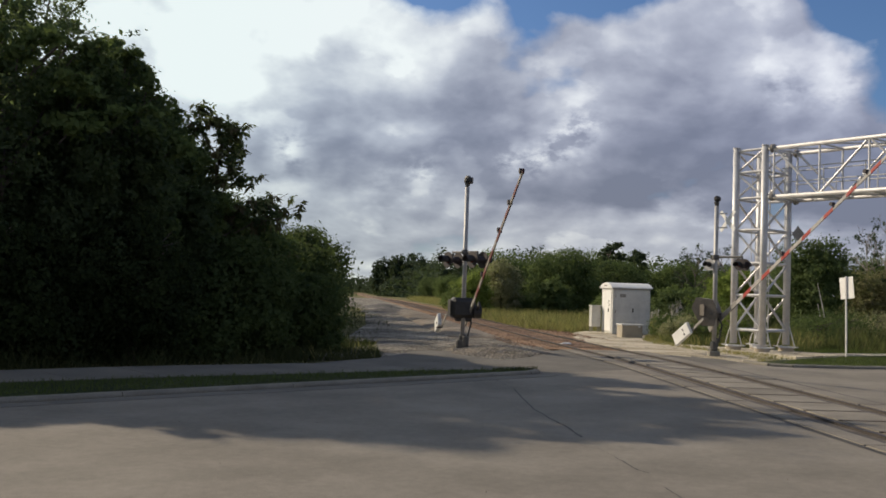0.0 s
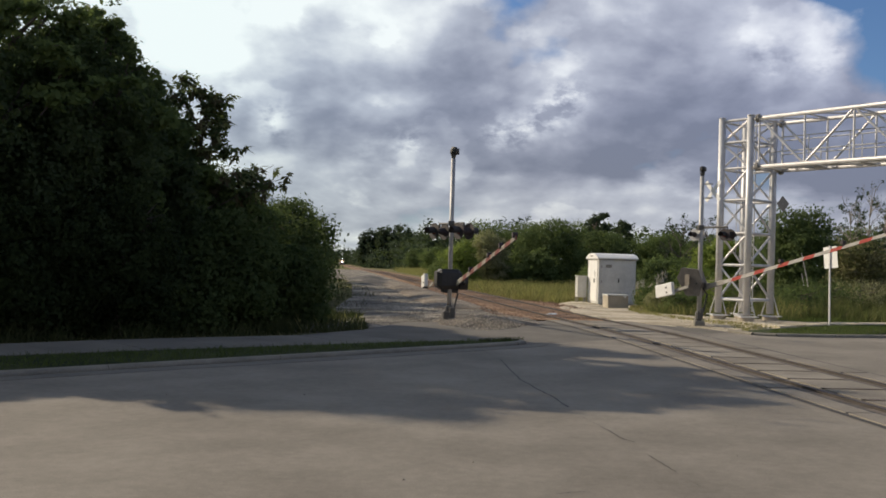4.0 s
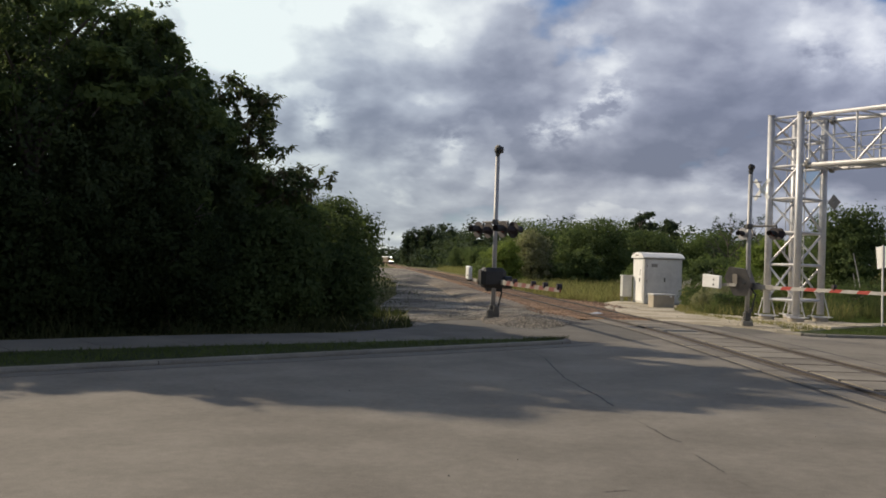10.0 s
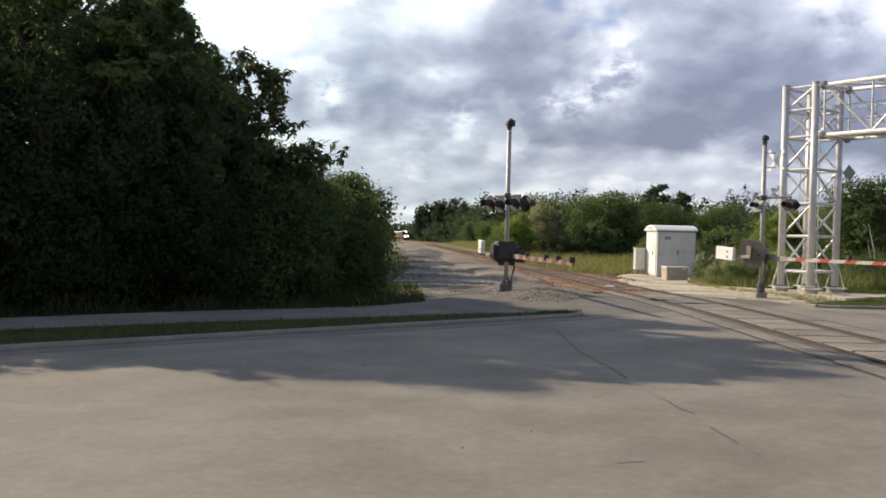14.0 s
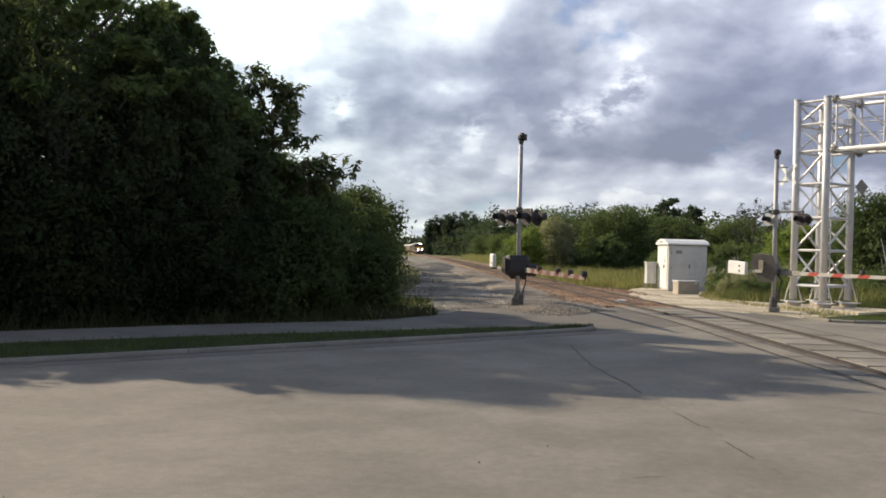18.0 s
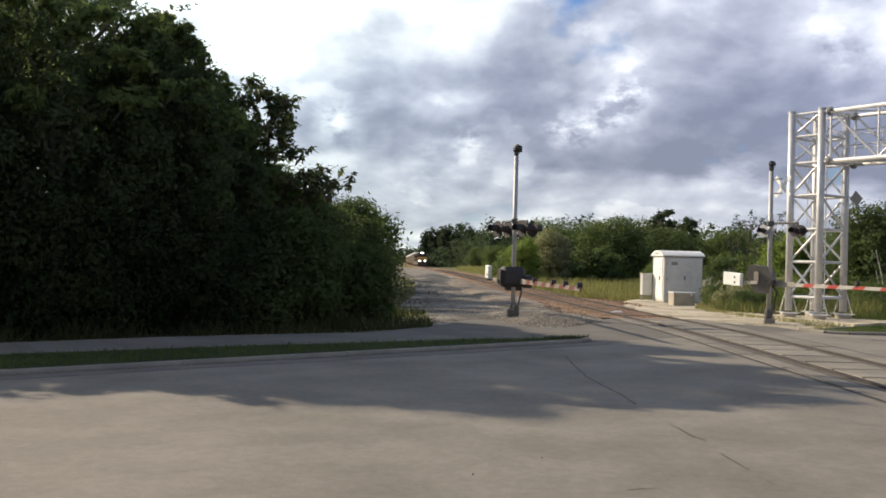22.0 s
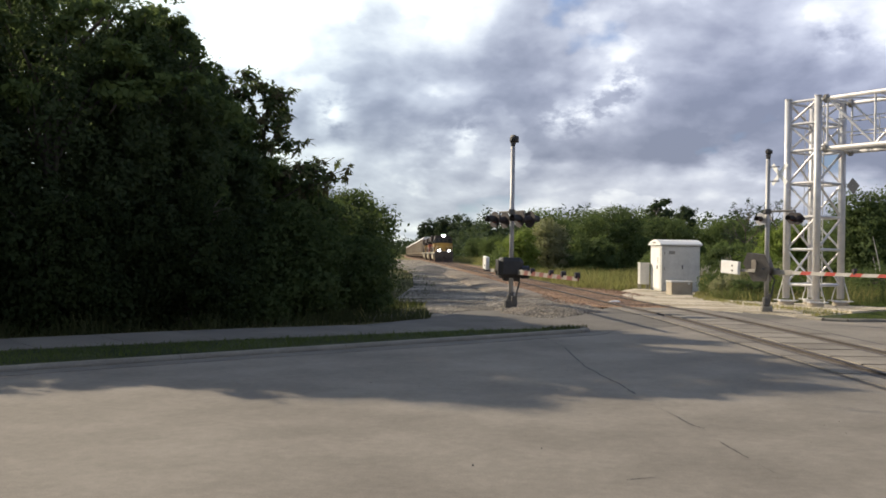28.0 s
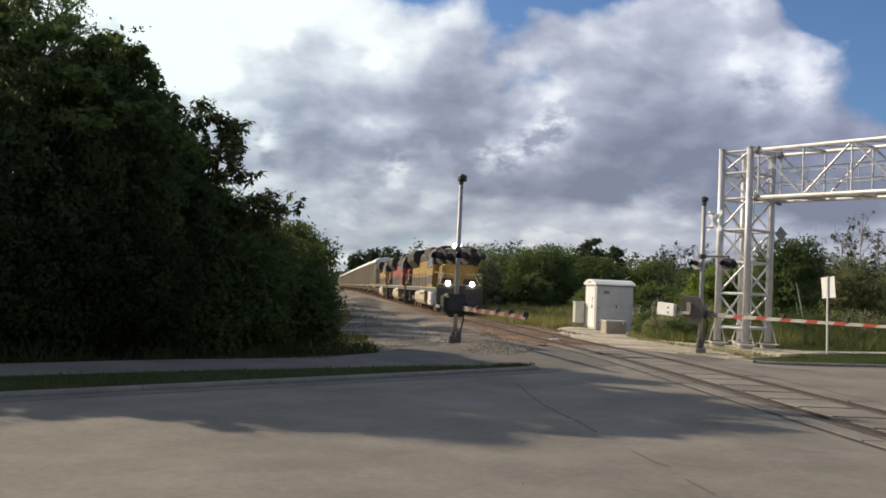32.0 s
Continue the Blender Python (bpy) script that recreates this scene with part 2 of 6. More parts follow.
def gravel_material(name, dark, mid, light, pebble=0.35, relief=0.8):
    m = bpy.data.materials.new(name)
    m.use_nodes = True
    n = Nodes(m.node_tree)
    where = n.add("ShaderNodeNewGeometry").outputs["Position"]
    streak = n.noise(n.add("ShaderNodeVectorMath", {0: where, 1: (0.28, 0.55, 1.0)}, operation="MULTIPLY").outputs[0], 1.0, 6.0, 0.65)
    cells = n.add("ShaderNodeTexVoronoi", {"Vector": where, "Scale": 14.0})
    fine = n.noise(where, 26.0, 5.0, 0.7)
    tone = n.add("ShaderNodeSeparateColor", {0: cells.outputs["Color"]}).outputs[0]
    f = n.math("ADD", n.math("MULTIPLY", streak, 1.1), n.math("MULTIPLY", n.math("SUBTRACT", tone, 0.5), pebble))
    f = n.math("ADD", f, n.math("MULTIPLY", n.math("SUBTRACT", fine, 0.5), 0.4))
    colour = n.ramp(f, [(0.3, dark), (0.58, mid), (0.8, light)])
    p = n.add("ShaderNodeBsdfPrincipled", {"Base Color": colour, "Roughness": 0.95})
    p.inputs["Specular IOR Level"].default_value = 0.2
    height = n.math("ADD", n.math("MULTIPLY", cells.outputs["Distance"], -1.5), fine)
    n.put(p.inputs["Normal"], n.add("ShaderNodeBump", {"Height": height, "Strength": relief, "Distance": 0.04}).outputs[0])
    n.add("ShaderNodeOutputMaterial", {"Surface": p})
    return m


def yard_material():
    """Grey gravel with pale sandy streaks and dark patches."""
    m = bpy.data.materials.new("gravel_yard")
    m.use_nodes = True
    n = Nodes(m.node_tree)
    where = n.add("ShaderNodeNewGeometry").outputs["Position"]
    turned = n.add("ShaderNodeMapping", {0: where, "Rotation": (0, 0, radians(-60))}).outputs[0]
    streak = n.noise(n.add("ShaderNodeVectorMath", {0: turned, 1: (0.22, 0.6, 1.0)}, operation="MULTIPLY").outputs[0], 1.0, 7.0, 0.62, 0.8)
    patch, fine = n.noise(where, 0.28, 6.0, 0.6), n.noise(where, 24.0, 6.0, 0.75)
    cells = n.add("ShaderNodeTexVoronoi", {"Vector": where, "Scale": 17.0})
    tone = n.add("ShaderNodeSeparateColor", {0: cells.outputs["Color"]}).outputs[0]
    speck = n.math("ADD", n.math("MULTIPLY", n.math("SUBTRACT", tone, 0.5), 0.22), n.math("MULTIPLY", n.math("SUBTRACT", fine, 0.5), 0.45))
    grey = n.ramp(n.math("ADD", patch, speck), [(0.34, (0.07, 0.064, 0.054)), (0.52, (0.155, 0.143, 0.122)), (0.72, (0.255, 0.236, 0.20))])
    sandy = n.ramp(n.math("ADD", streak, speck), [(0.3, (0.24, 0.21, 0.17)), (0.8, (0.50, 0.455, 0.38))])
    colour = n.mix(n.ramp(n.math("ADD", streak, n.math("MULTIPLY", speck, 0.5)), [(0.47, 0.0), (0.60, 1.0)]), grey, sandy)
    p = n.add("ShaderNodeBsdfPrincipled", {"Base Color": colour, "Roughness": 0.95})
    p.inputs["Specular IOR Level"].default_value = 0.2
    height = n.math("ADD", n.math("MULTIPLY", cells.outputs["Distance"], -1.2), n.math("ADD", fine, n.math("MULTIPLY", patch, 3.0)))
    n.put(p.inputs["Normal"], n.add("ShaderNodeBump", {"Height": height, "Strength": 0.7, "Distance": 0.04}).outputs[0])
    n.add("ShaderNodeOutputMaterial", {"Surface": p})
    return m


M = dict(
    concrete=road_material(),
    panel=material("crossing_concrete", (0.155, 0.137, 0.11), (0.29, 0.263, 0.214), 1.2, 0.88, 0.2, 30.0, space="Position", per="Random", spread=0.3),
    kerb=material("kerb_concrete", (0.15, 0.136, 0.11), (0.27, 0.25, 0.205), 1.5, 0.88, 0.25, 30.0, space="Position"),
    gutter=material("dark_gutter_concrete", (0.105, 0.097, 0.082), (0.20, 0.185, 0.157), 1.1, 0.9, 0.25, 30.0, space="Position"),
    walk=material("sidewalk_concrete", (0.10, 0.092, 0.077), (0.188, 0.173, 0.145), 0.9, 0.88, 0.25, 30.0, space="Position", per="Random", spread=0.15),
    tar=material("tar_joint", (0.032, 0.03, 0.029), (0.085, 0.08, 0.075), 3.0, 0.8, 0.3, 60.0, space="Position"),
    lawn=gravel_material("lawn_soil", (0.018, 0.028, 0.009), (0.036, 0.05, 0.016), (0.07, 0.085, 0.03)),
    soil=gravel_material("grassy_soil", (0.07, 0.072, 0.024), (0.16, 0.152, 0.056), (0.29, 0.26, 0.115)),
    sand=gravel_material("sandy_verge", (0.15, 0.122, 0.07), (0.55, 0.485, 0.37), (0.70, 0.63, 0.50), 0.12, 0.5),
    gravel=yard_material(),
    bank=gravel_material("brown_grey_ballast", (0.11, 0.092, 0.07), (0.235, 0.20, 0.16), (0.38, 0.335, 0.28)),
    grey_pile=gravel_material("grey_gravel_pile", (0.07, 0.066, 0.062), (0.14, 0.132, 0.124), (0.25, 0.235, 0.215)),
    flasher=material("faded_brown_lamp_paint", (0.018, 0.014, 0.015), (0.05, 0.037, 0.039), 4.0, 0.6, 0.1, 30.0),
    ballast=gravel_material("rusty_ballast", (0.15, 0.088, 0.05), (0.31, 0.195, 0.118), (0.46, 0.33, 0.225), 0.25),
    stone=material("ballast_stone", (0.12, 0.105, 0.086), (0.36, 0.325, 0.27), 4.0, 0.95, 0.2, 40.0, per="Island", spread=0.6),
    asphalt=material("old_asphalt", (0.08, 0.074, 0.063), (0.172, 0.158, 0.134), 0.9, 0.92, 0.4, 30.0, space="Position", detail=9.0),
    stone_pale=material("pale_stone", (0.19, 0.168, 0.135), (0.46, 0.41, 0.335), 4.0, 0.95, 0.2, 40.0, per="Island", spread=0.6),
    stone_rust=material("rusty_stone", (0.14, 0.085, 0.055), (0.38, 0.25, 0.17), 4.0, 0.9, 0.2, 40.0, per="Island", spread=0.6),
    tie=material("creosoted_timber", (0.115, 0.075, 0.05), (0.29, 0.195, 0.13), 5.0, 0.9, 0.5, 30.0, per="Random", spread=0.4),
    rail=material("rusty_rail_steel", (0.03, 0.025, 0.022), (0.07, 0.057, 0.048), 2.0, 0.7, 0.15, 40.0, 0.2, space="Position"),
    rail_top=material("worn_rail_head", (0.05, 0.045, 0.042), (0.105, 0.096, 0.09), 2.0, 0.5, 0.05, 40.0, 0.6, space="Position"),
    galv=material("galvanised_steel", (0.46, 0.455, 0.46), (0.66, 0.655, 0.66), 3.0, 0.5, 0.05, 30.0, 0.35),
    alu=material("dull_aluminium", (0.33, 0.325, 0.32), (0.50, 0.49, 0.48), 3.0, 0.58, 0.05, 30.0, 0.5),
    black=material("black_painted_metal", (0.012, 0.012, 0.013), (0.04, 0.038, 0.036), 4.0, 0.55, 0.1, 30.0),
    dark=material("dark_grey_metal", (0.05, 0.048, 0.045), (0.12, 0.115, 0.105), 4.0, 0.6, 0.1, 30.0),
    tan=material("weathered_grey_metal", (0.19, 0.18, 0.16), (0.33, 0.31, 0.28), 4.0, 0.6, 0.1, 30.0),
    white=material("white_paint", (0.68, 0.68, 0.655), (0.84, 0.84, 0.82), 2.0, 0.5, 0.05, 25.0),
    cabinet=material("off_white_cabinet_paint", (0.44, 0.44, 0.42), (0.64, 0.64, 0.61), 1.2, 0.55, 0.05, 12.0),
    loco_band=material("brown_grey_paint", (0.04, 0.034, 0.028), (0.12, 0.10, 0.08), 1.1, 0.6, 0.03, 20.0),
    pale_concrete=material("tan_concrete", (0.27, 0.235, 0.18), (0.44, 0.39, 0.31), 1.5, 0.85, 0.2, 20.0),
    crossing_timber=material("creosoted_crossing_timber", (0.045, 0.036, 0.03), (0.19, 0.158, 0.128), 2.6, 0.85, 0.4, 14.0, space="Position", detail=9.0),
    warm_tan=material("weathered_tan_metal", (0.09, 0.076, 0.062), (0.185, 0.16, 0.13), 4.0, 0.6, 0.1, 30.0),
    arm_white=material("dirty_white_sheeting", (0.29, 0.27, 0.245), (0.49, 0.47, 0.44), 3.0, 0.5, 0.05, 25.0),
    red=material("red_reflective", (0.29, 0.034, 0.024), (0.46, 0.062, 0.044), 4.0, 0.45, 0.05, 30.0),
    # grime and shade are both put into gate 1's stripe colours
    shaded_white=material("grimy_shaded_white_sheeting", (0.085, 0.072, 0.06), (0.34, 0.31, 0.27), 2.2, 0.55, 0.05, 25.0),
    shaded_red=material("dirty_shaded_red_sheeting", (0.07, 0.02, 0.017), (0.20, 0.042, 0.032), 5.0, 0.55, 0.05, 30.0),
    lens=material("dark_red_lens", (0.08, 0.01, 0.01), (0.16, 0.02, 0.02), 4.0, 0.2, 0.0),
    bark=material("grey_bark", (0.06, 0.05, 0.04), (0.17, 0.145, 0.115), 6.0, 0.9, 0.7, 30.0),
    twig=material("bare_twig", (0.16, 0.145, 0.12), (0.30, 0.27, 0.23), 6.0, 0.9, 0.4, 30.0),
    pale_wood=material("bleached_dead_wood", (0.32, 0.30, 0.26), (0.52, 0.49, 0.43), 6.0, 0.9, 0.4, 30.0),
    leaf_dark=leaf_material("dark_leaves", (0.032, 0.043, 0.028), (0.132, 0.172, 0.086), 0.55),
    # haze over the tall crowns is put into this paler leaf colour
    leaf_hazed=leaf_material("hazed_grey_green_leaves", (0.085, 0.105, 0.07), (0.27, 0.32, 0.185), 0.48),
    # canopy shade is put into these bush leaves' colour; leaf_shade holds less of it
    leaf_bush_shaded=leaf_material("shaded_bush_leaves", (0.011, 0.017, 0.008), (0.04, 0.055, 0.02), 0.22),
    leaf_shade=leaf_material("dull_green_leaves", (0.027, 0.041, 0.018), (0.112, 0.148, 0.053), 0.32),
    leaf_mid=leaf_material("green_leaves", (0.048, 0.072, 0.03), (0.195, 0.25, 0.085), 0.38),
    leaf_deep=leaf_material("deep_green_leaves", (0.035, 0.054, 0.026), (0.148, 0.192, 0.073), 0.34),
    leaf_olive=leaf_material("pale_olive_leaves", (0.17, 0.165, 0.09), (0.44, 0.42, 0.25), 0.42),
    leaf_light=leaf_material("light_green_leaves", (0.10, 0.14, 0.03), (0.27, 0.34, 0.075), 0.38),
    leaf_dry=leaf_material("dry_olive_leaves", (0.085, 0.082, 0.042), (0.25, 0.235, 0.12), 0.28),
    leaf_russet=leaf_material("dark_russet_leaves", (0.04, 0.036, 0.022), (0.15, 0.125, 0.075), 0.35),
    leaf_sunlit=leaf_material("sunlit_green_sprays", (0.11, 0.12, 0.06), (0.34, 0.36, 0.17), 0.5),
    leaf_far=leaf_material("far_dark_leaves", (0.022, 0.036, 0.026), (0.068, 0.094, 0.055), 0.2),
    grass=leaf_material("green_grass", (0.036, 0.05, 0.016), (0.12, 0.15, 0.045), 0.4),
    verge_grass=leaf_material("olive_verge_grass", (0.055, 0.06, 0.024), (0.175, 0.172, 0.07), 0.35),
    weed=leaf_material("dull_weeds", (0.024, 0.028, 0.012), (0.078, 0.08, 0.034), 0.2),
    grass_dry=leaf_material("yellow_grass", (0.17, 0.145, 0.06), (0.44, 0.375, 0.155), 0.45),
    loco_yellow=material("yellow_locomotive_paint", (0.17, 0.10, 0.026), (0.50, 0.30, 0.055), 1.1, 0.5, 0.03, 20.0),
    loco_grey=material("grey_locomotive_paint", (0.065, 0.062, 0.06), (0.145, 0.138, 0.132), 0.9, 0.5, 0.03, 20.0),
    loco_red=material("red_locomotive_paint", (0.14, 0.027, 0.016), (0.38, 0.075, 0.04), 1.1, 0.55, 0.03, 20.0),
    tank=material("cream_tank_paint", (0.34, 0.295, 0.20), (0.56, 0.49, 0.345), 0.9, 0.55, 0.05, 20.0),
    loco_roof=material("sooty_roof", (0.02, 0.015, 0.013), (0.065, 0.047, 0.038), 1.2, 0.7, 0.1, 20.0),
    car_beige=material("beige_car_paint", (0.31, 0.26, 0.20), (0.48, 0.42, 0.335), 0.6, 0.6, 0.05, 12.0, per="Random", spread=0.3),
    car_roof=material("pale_car_roof", (0.66, 0.66, 0.64), (0.84, 0.84, 0.82), 0.8, 0.5, 0.05, 12.0),
    glass=material("dark_window_glass", (0.01, 0.012, 0.015), (0.03, 0.032, 0.035), 1.0, 0.08, 0.0),
    headlight=lamp_material("headlight_glow", (1.0, 0.97, 0.9), 60.0),
)


# ---- mesh helpers ----
class Mesh:
    """Vertices and faces, collected piece by piece."""

    def __init__(self):
        self.v, self.f = [], []

    def add(self, verts, faces):
        k = len(self.v)
        self.v += [tuple(p) for p in verts]
        self.f += [tuple(k + i for i in f) for f in faces]
        return self

    def box(self, c, s, m=None, bevel=0.0):
        """A box with its centre, size and, if given, a turn. bevel: the width of its chamfered upright and lying edges."""
        m = m or Matrix()
        hx, hy, hz = s[0] / 2, s[1] / 2, s[2] / 2
        b = min(bevel, hx * 0.9, hy * 0.9, hz * 0.9)
        if not b:
            pts = [(x, y, z) for z in (-hz, hz) for x, y in ((-hx, -hy), (hx, -hy), (hx, hy), (-hx, hy))]
            faces = [(3, 2, 1, 0), (4, 5, 6, 7), (0, 1, 5, 4), (1, 2, 6, 5), (2, 3, 7, 6), (3, 0, 4, 7)]
        else:
            def ring(k, z):
                return [(x, y, z) for x, y in ((-hx + b, -hy + k), (hx - b, -hy + k), (hx - k, -hy + b), (hx - k, hy - b), (hx - b, hy - k), (-hx + b, hy - k), (-hx + k, hy - b), (-hx + k, -hy + b))]
            def inner(z):
                return [(x, y, z) for x, y in ((-hx + b, -hy + b), (hx - b, -hy + b), (hx - b, -hy + b), (hx - b, hy - b), (hx - b, hy - b), (-hx + b, hy - b), (-hx + b, hy - b), (-hx + b, -hy + b))]
            pts = inner(-hz) + ring(0, -hz + b) + ring(0, hz - b) + inner(hz)
            faces = [tuple(reversed((0, 1, 3, 5))), (24, 25, 27, 29)]
            for r in range(3):
                for i in range(8):
                    j = (i + 1) % 8
                    faces.append((8 * r + i, 8 * r + j, 8 * r + 8 + j, 8 * r + 8 + i))
        c = Vector(c)
        return self.add([c + m.to_3x3() @ Vector(p) for p in pts], faces)

    def tube(self, a, b, r0, r1=None, n=8, caps=True):
        a, b = Vector(a), Vector(b)
        r1 = r0 if r1 is None else r1
        d = (b - a).normalized()
        s = d.cross((0, 0, 1) if abs(d.z) < 0.9 else (1, 0, 0)).normalized()
        t = d.cross(s)
        ring = [s * math.cos(2 * math.pi * i / n) + t * math.sin(2 * math.pi * i / n) for i in range(n)]
        faces = [(i, (i + 1) % n, n + (i + 1) % n, n + i) for i in range(n)]
        if caps:
            faces += [tuple(range(n - 1, -1, -1)), tuple(range(n, 2 * n))]
        return self.add([a + r * r0 for r in ring] + [b + r * r1 for r in ring], faces)

    def prism(self, outline, a, b, m=None):
        """The outline (x, z) drawn out along y from a to b."""
        m, n = m or Matrix(), len(outline)
        pts = [m @ Vector((x, y, z)) for y in (a, b) for x, z in outline]
        return self.add(pts, [tuple(range(n)), tuple(range(2 * n - 1, n - 1, -1))] + [(i, n + i, n + (i + 1) % n, (i + 1) % n) for i in range(n)])

    def data(self, name, mat, smooth=False):
        me = bpy.data.meshes.new(name)
        me.from_pydata(self.v, [], self.f)
        me.materials.append(mat)
        bm = bmesh.new()
        bm.from_mesh(me)
        bmesh.ops.remove_doubles(bm, verts=bm.verts, dist=1e-6)
        bmesh.ops.recalc_face_normals(bm, faces=bm.faces)
        for f in bm.faces:
            f.smooth = smooth
        bm.to_mesh(me)
        bm.free()
        return me


def part(name, mesh, mat, parent=None, label="", smooth=False, at=None):
    ob = new(name, mesh if isinstance(mesh, bpy.types.Mesh) else mesh.data(name, mat, smooth))
    ob.parent = parent
    if at is not None:
        ob.matrix_basis = at
    return tagged(ob, label)


def thing(name, at, label, category, group="", kind=""):
    ob = new(name)
    ob.empty_display_size = 0.3
    ob.matrix_basis = at
    return tagged(ob, label, category, group, kind)


def quads(name, mat, corners):
    """A mesh of loose quads from an array (n, 4, 3)."""
    n = len(corners)
    me = bpy.data.meshes.new(name)
    me.vertices.add(4 * n)
    me.vertices.foreach_set("co", np.ascontiguousarray(corners, np.float32).ravel())
    me.loops.add(4 * n)
    me.loops.foreach_set("vertex_index", np.arange(4 * n, dtype=np.int32))
    me.polygons.add(n)
    me.polygons.foreach_set("loop_start", np.arange(0, 4 * n, 4, dtype=np.int32))
    me.update(calc_edges=True)
    me.materials.append(mat)
    return me


# ---- the plan ----
KERB = Vector((0.15, 19.75, 0))
ALONG, AWAY = Vector((0.659, 0.752, 0)), Vector((-0.752, 0.659, 0))     # along the far kerb; away from the road


def kp(s, p, z=0.0):
    return KERB + ALONG * s + AWAY * p + Vector((0, 0, z))


def track_x(y):
    """The track's middle: it bends a little just behind the road, and away to the west far off."""
    near, far = 2.45 - 0.165 * (y - 29.3), -3.4 - 0.2105 * (y - 57)
    w = min(1.0, max(0.0, (y - 14) / 30))
    w = w * w * (3 - 2 * w)
    u = min(1.0, max(0.0, (y - 23) / 11))
    d = max(0.0, y - 640)
    bend = 0.0012 * (d * d if d < 120 else 240 * d - 14400)
    return near * (1 - w) + far * w + 0.4 * (1 - u * u * (3 - 2 * u)) - bend


def dip(y):
    """The land and the track sink gently towards the distance."""
    w = min(1.0, max(0.0, (y - 90) / 420))
    return -1.1 * w * w * (3 - 2 * w)


def sand_top(y):
    """The sandy verge swells a little under the signal bridge."""
    f = max(0.0, min(1.0, (y - 27.3) / 2.5)) * (1 - max(0.0, min(1.0, (y - 35) / 8)))
    return -0.035 + 0.045 * f


def track_at(y, side=0.0, z=0.0):
    a, b = track_x(y - 0.5), track_x(y + 0.5)
    d = Vector((b - a, 1, 0)).normalized()
    return Vector((track_x(y), y, z + dip(y))) + Vector((d.y, -d.x, 0)) * side


def track_yaw(y):
    return math.degrees(math.atan2(track_x(y - 0.5) - track_x(y + 0.5), 1))


def sheet(name, outline, top, depth, mat, label, category):
    """A slab with an outline in plan."""
    me = Mesh()
    n = len(outline)
    me.add([(p[0], p[1], top) for p in outline] + [(p[0], p[1], top - depth) for p in outline],
           [tuple(range(n))] + [(i, n + i, n + (i + 1) % n, (i + 1) % n) for i in range(n)])
    ob = part(name, me, mat, None, label)
    return tagged(ob, category=category, kind="structure")


def strip(name, ys, sides, zs, mat, label, category):
    """A band that follows the track, with a cross profile."""
    me = Mesh()
    k = len(sides)
    pts = [track_at(y, s, z) for y in ys for s, z in zip(sides, zs)]
    faces = [(k * i + j, k * i + j + 1, k * i + k + j + 1, k * i + k + j) for i in range(len(ys) - 1) for j in range(k - 1)]
    return tagged(part(name, me.add(pts, faces), mat, None, label), category=category, kind="structure")


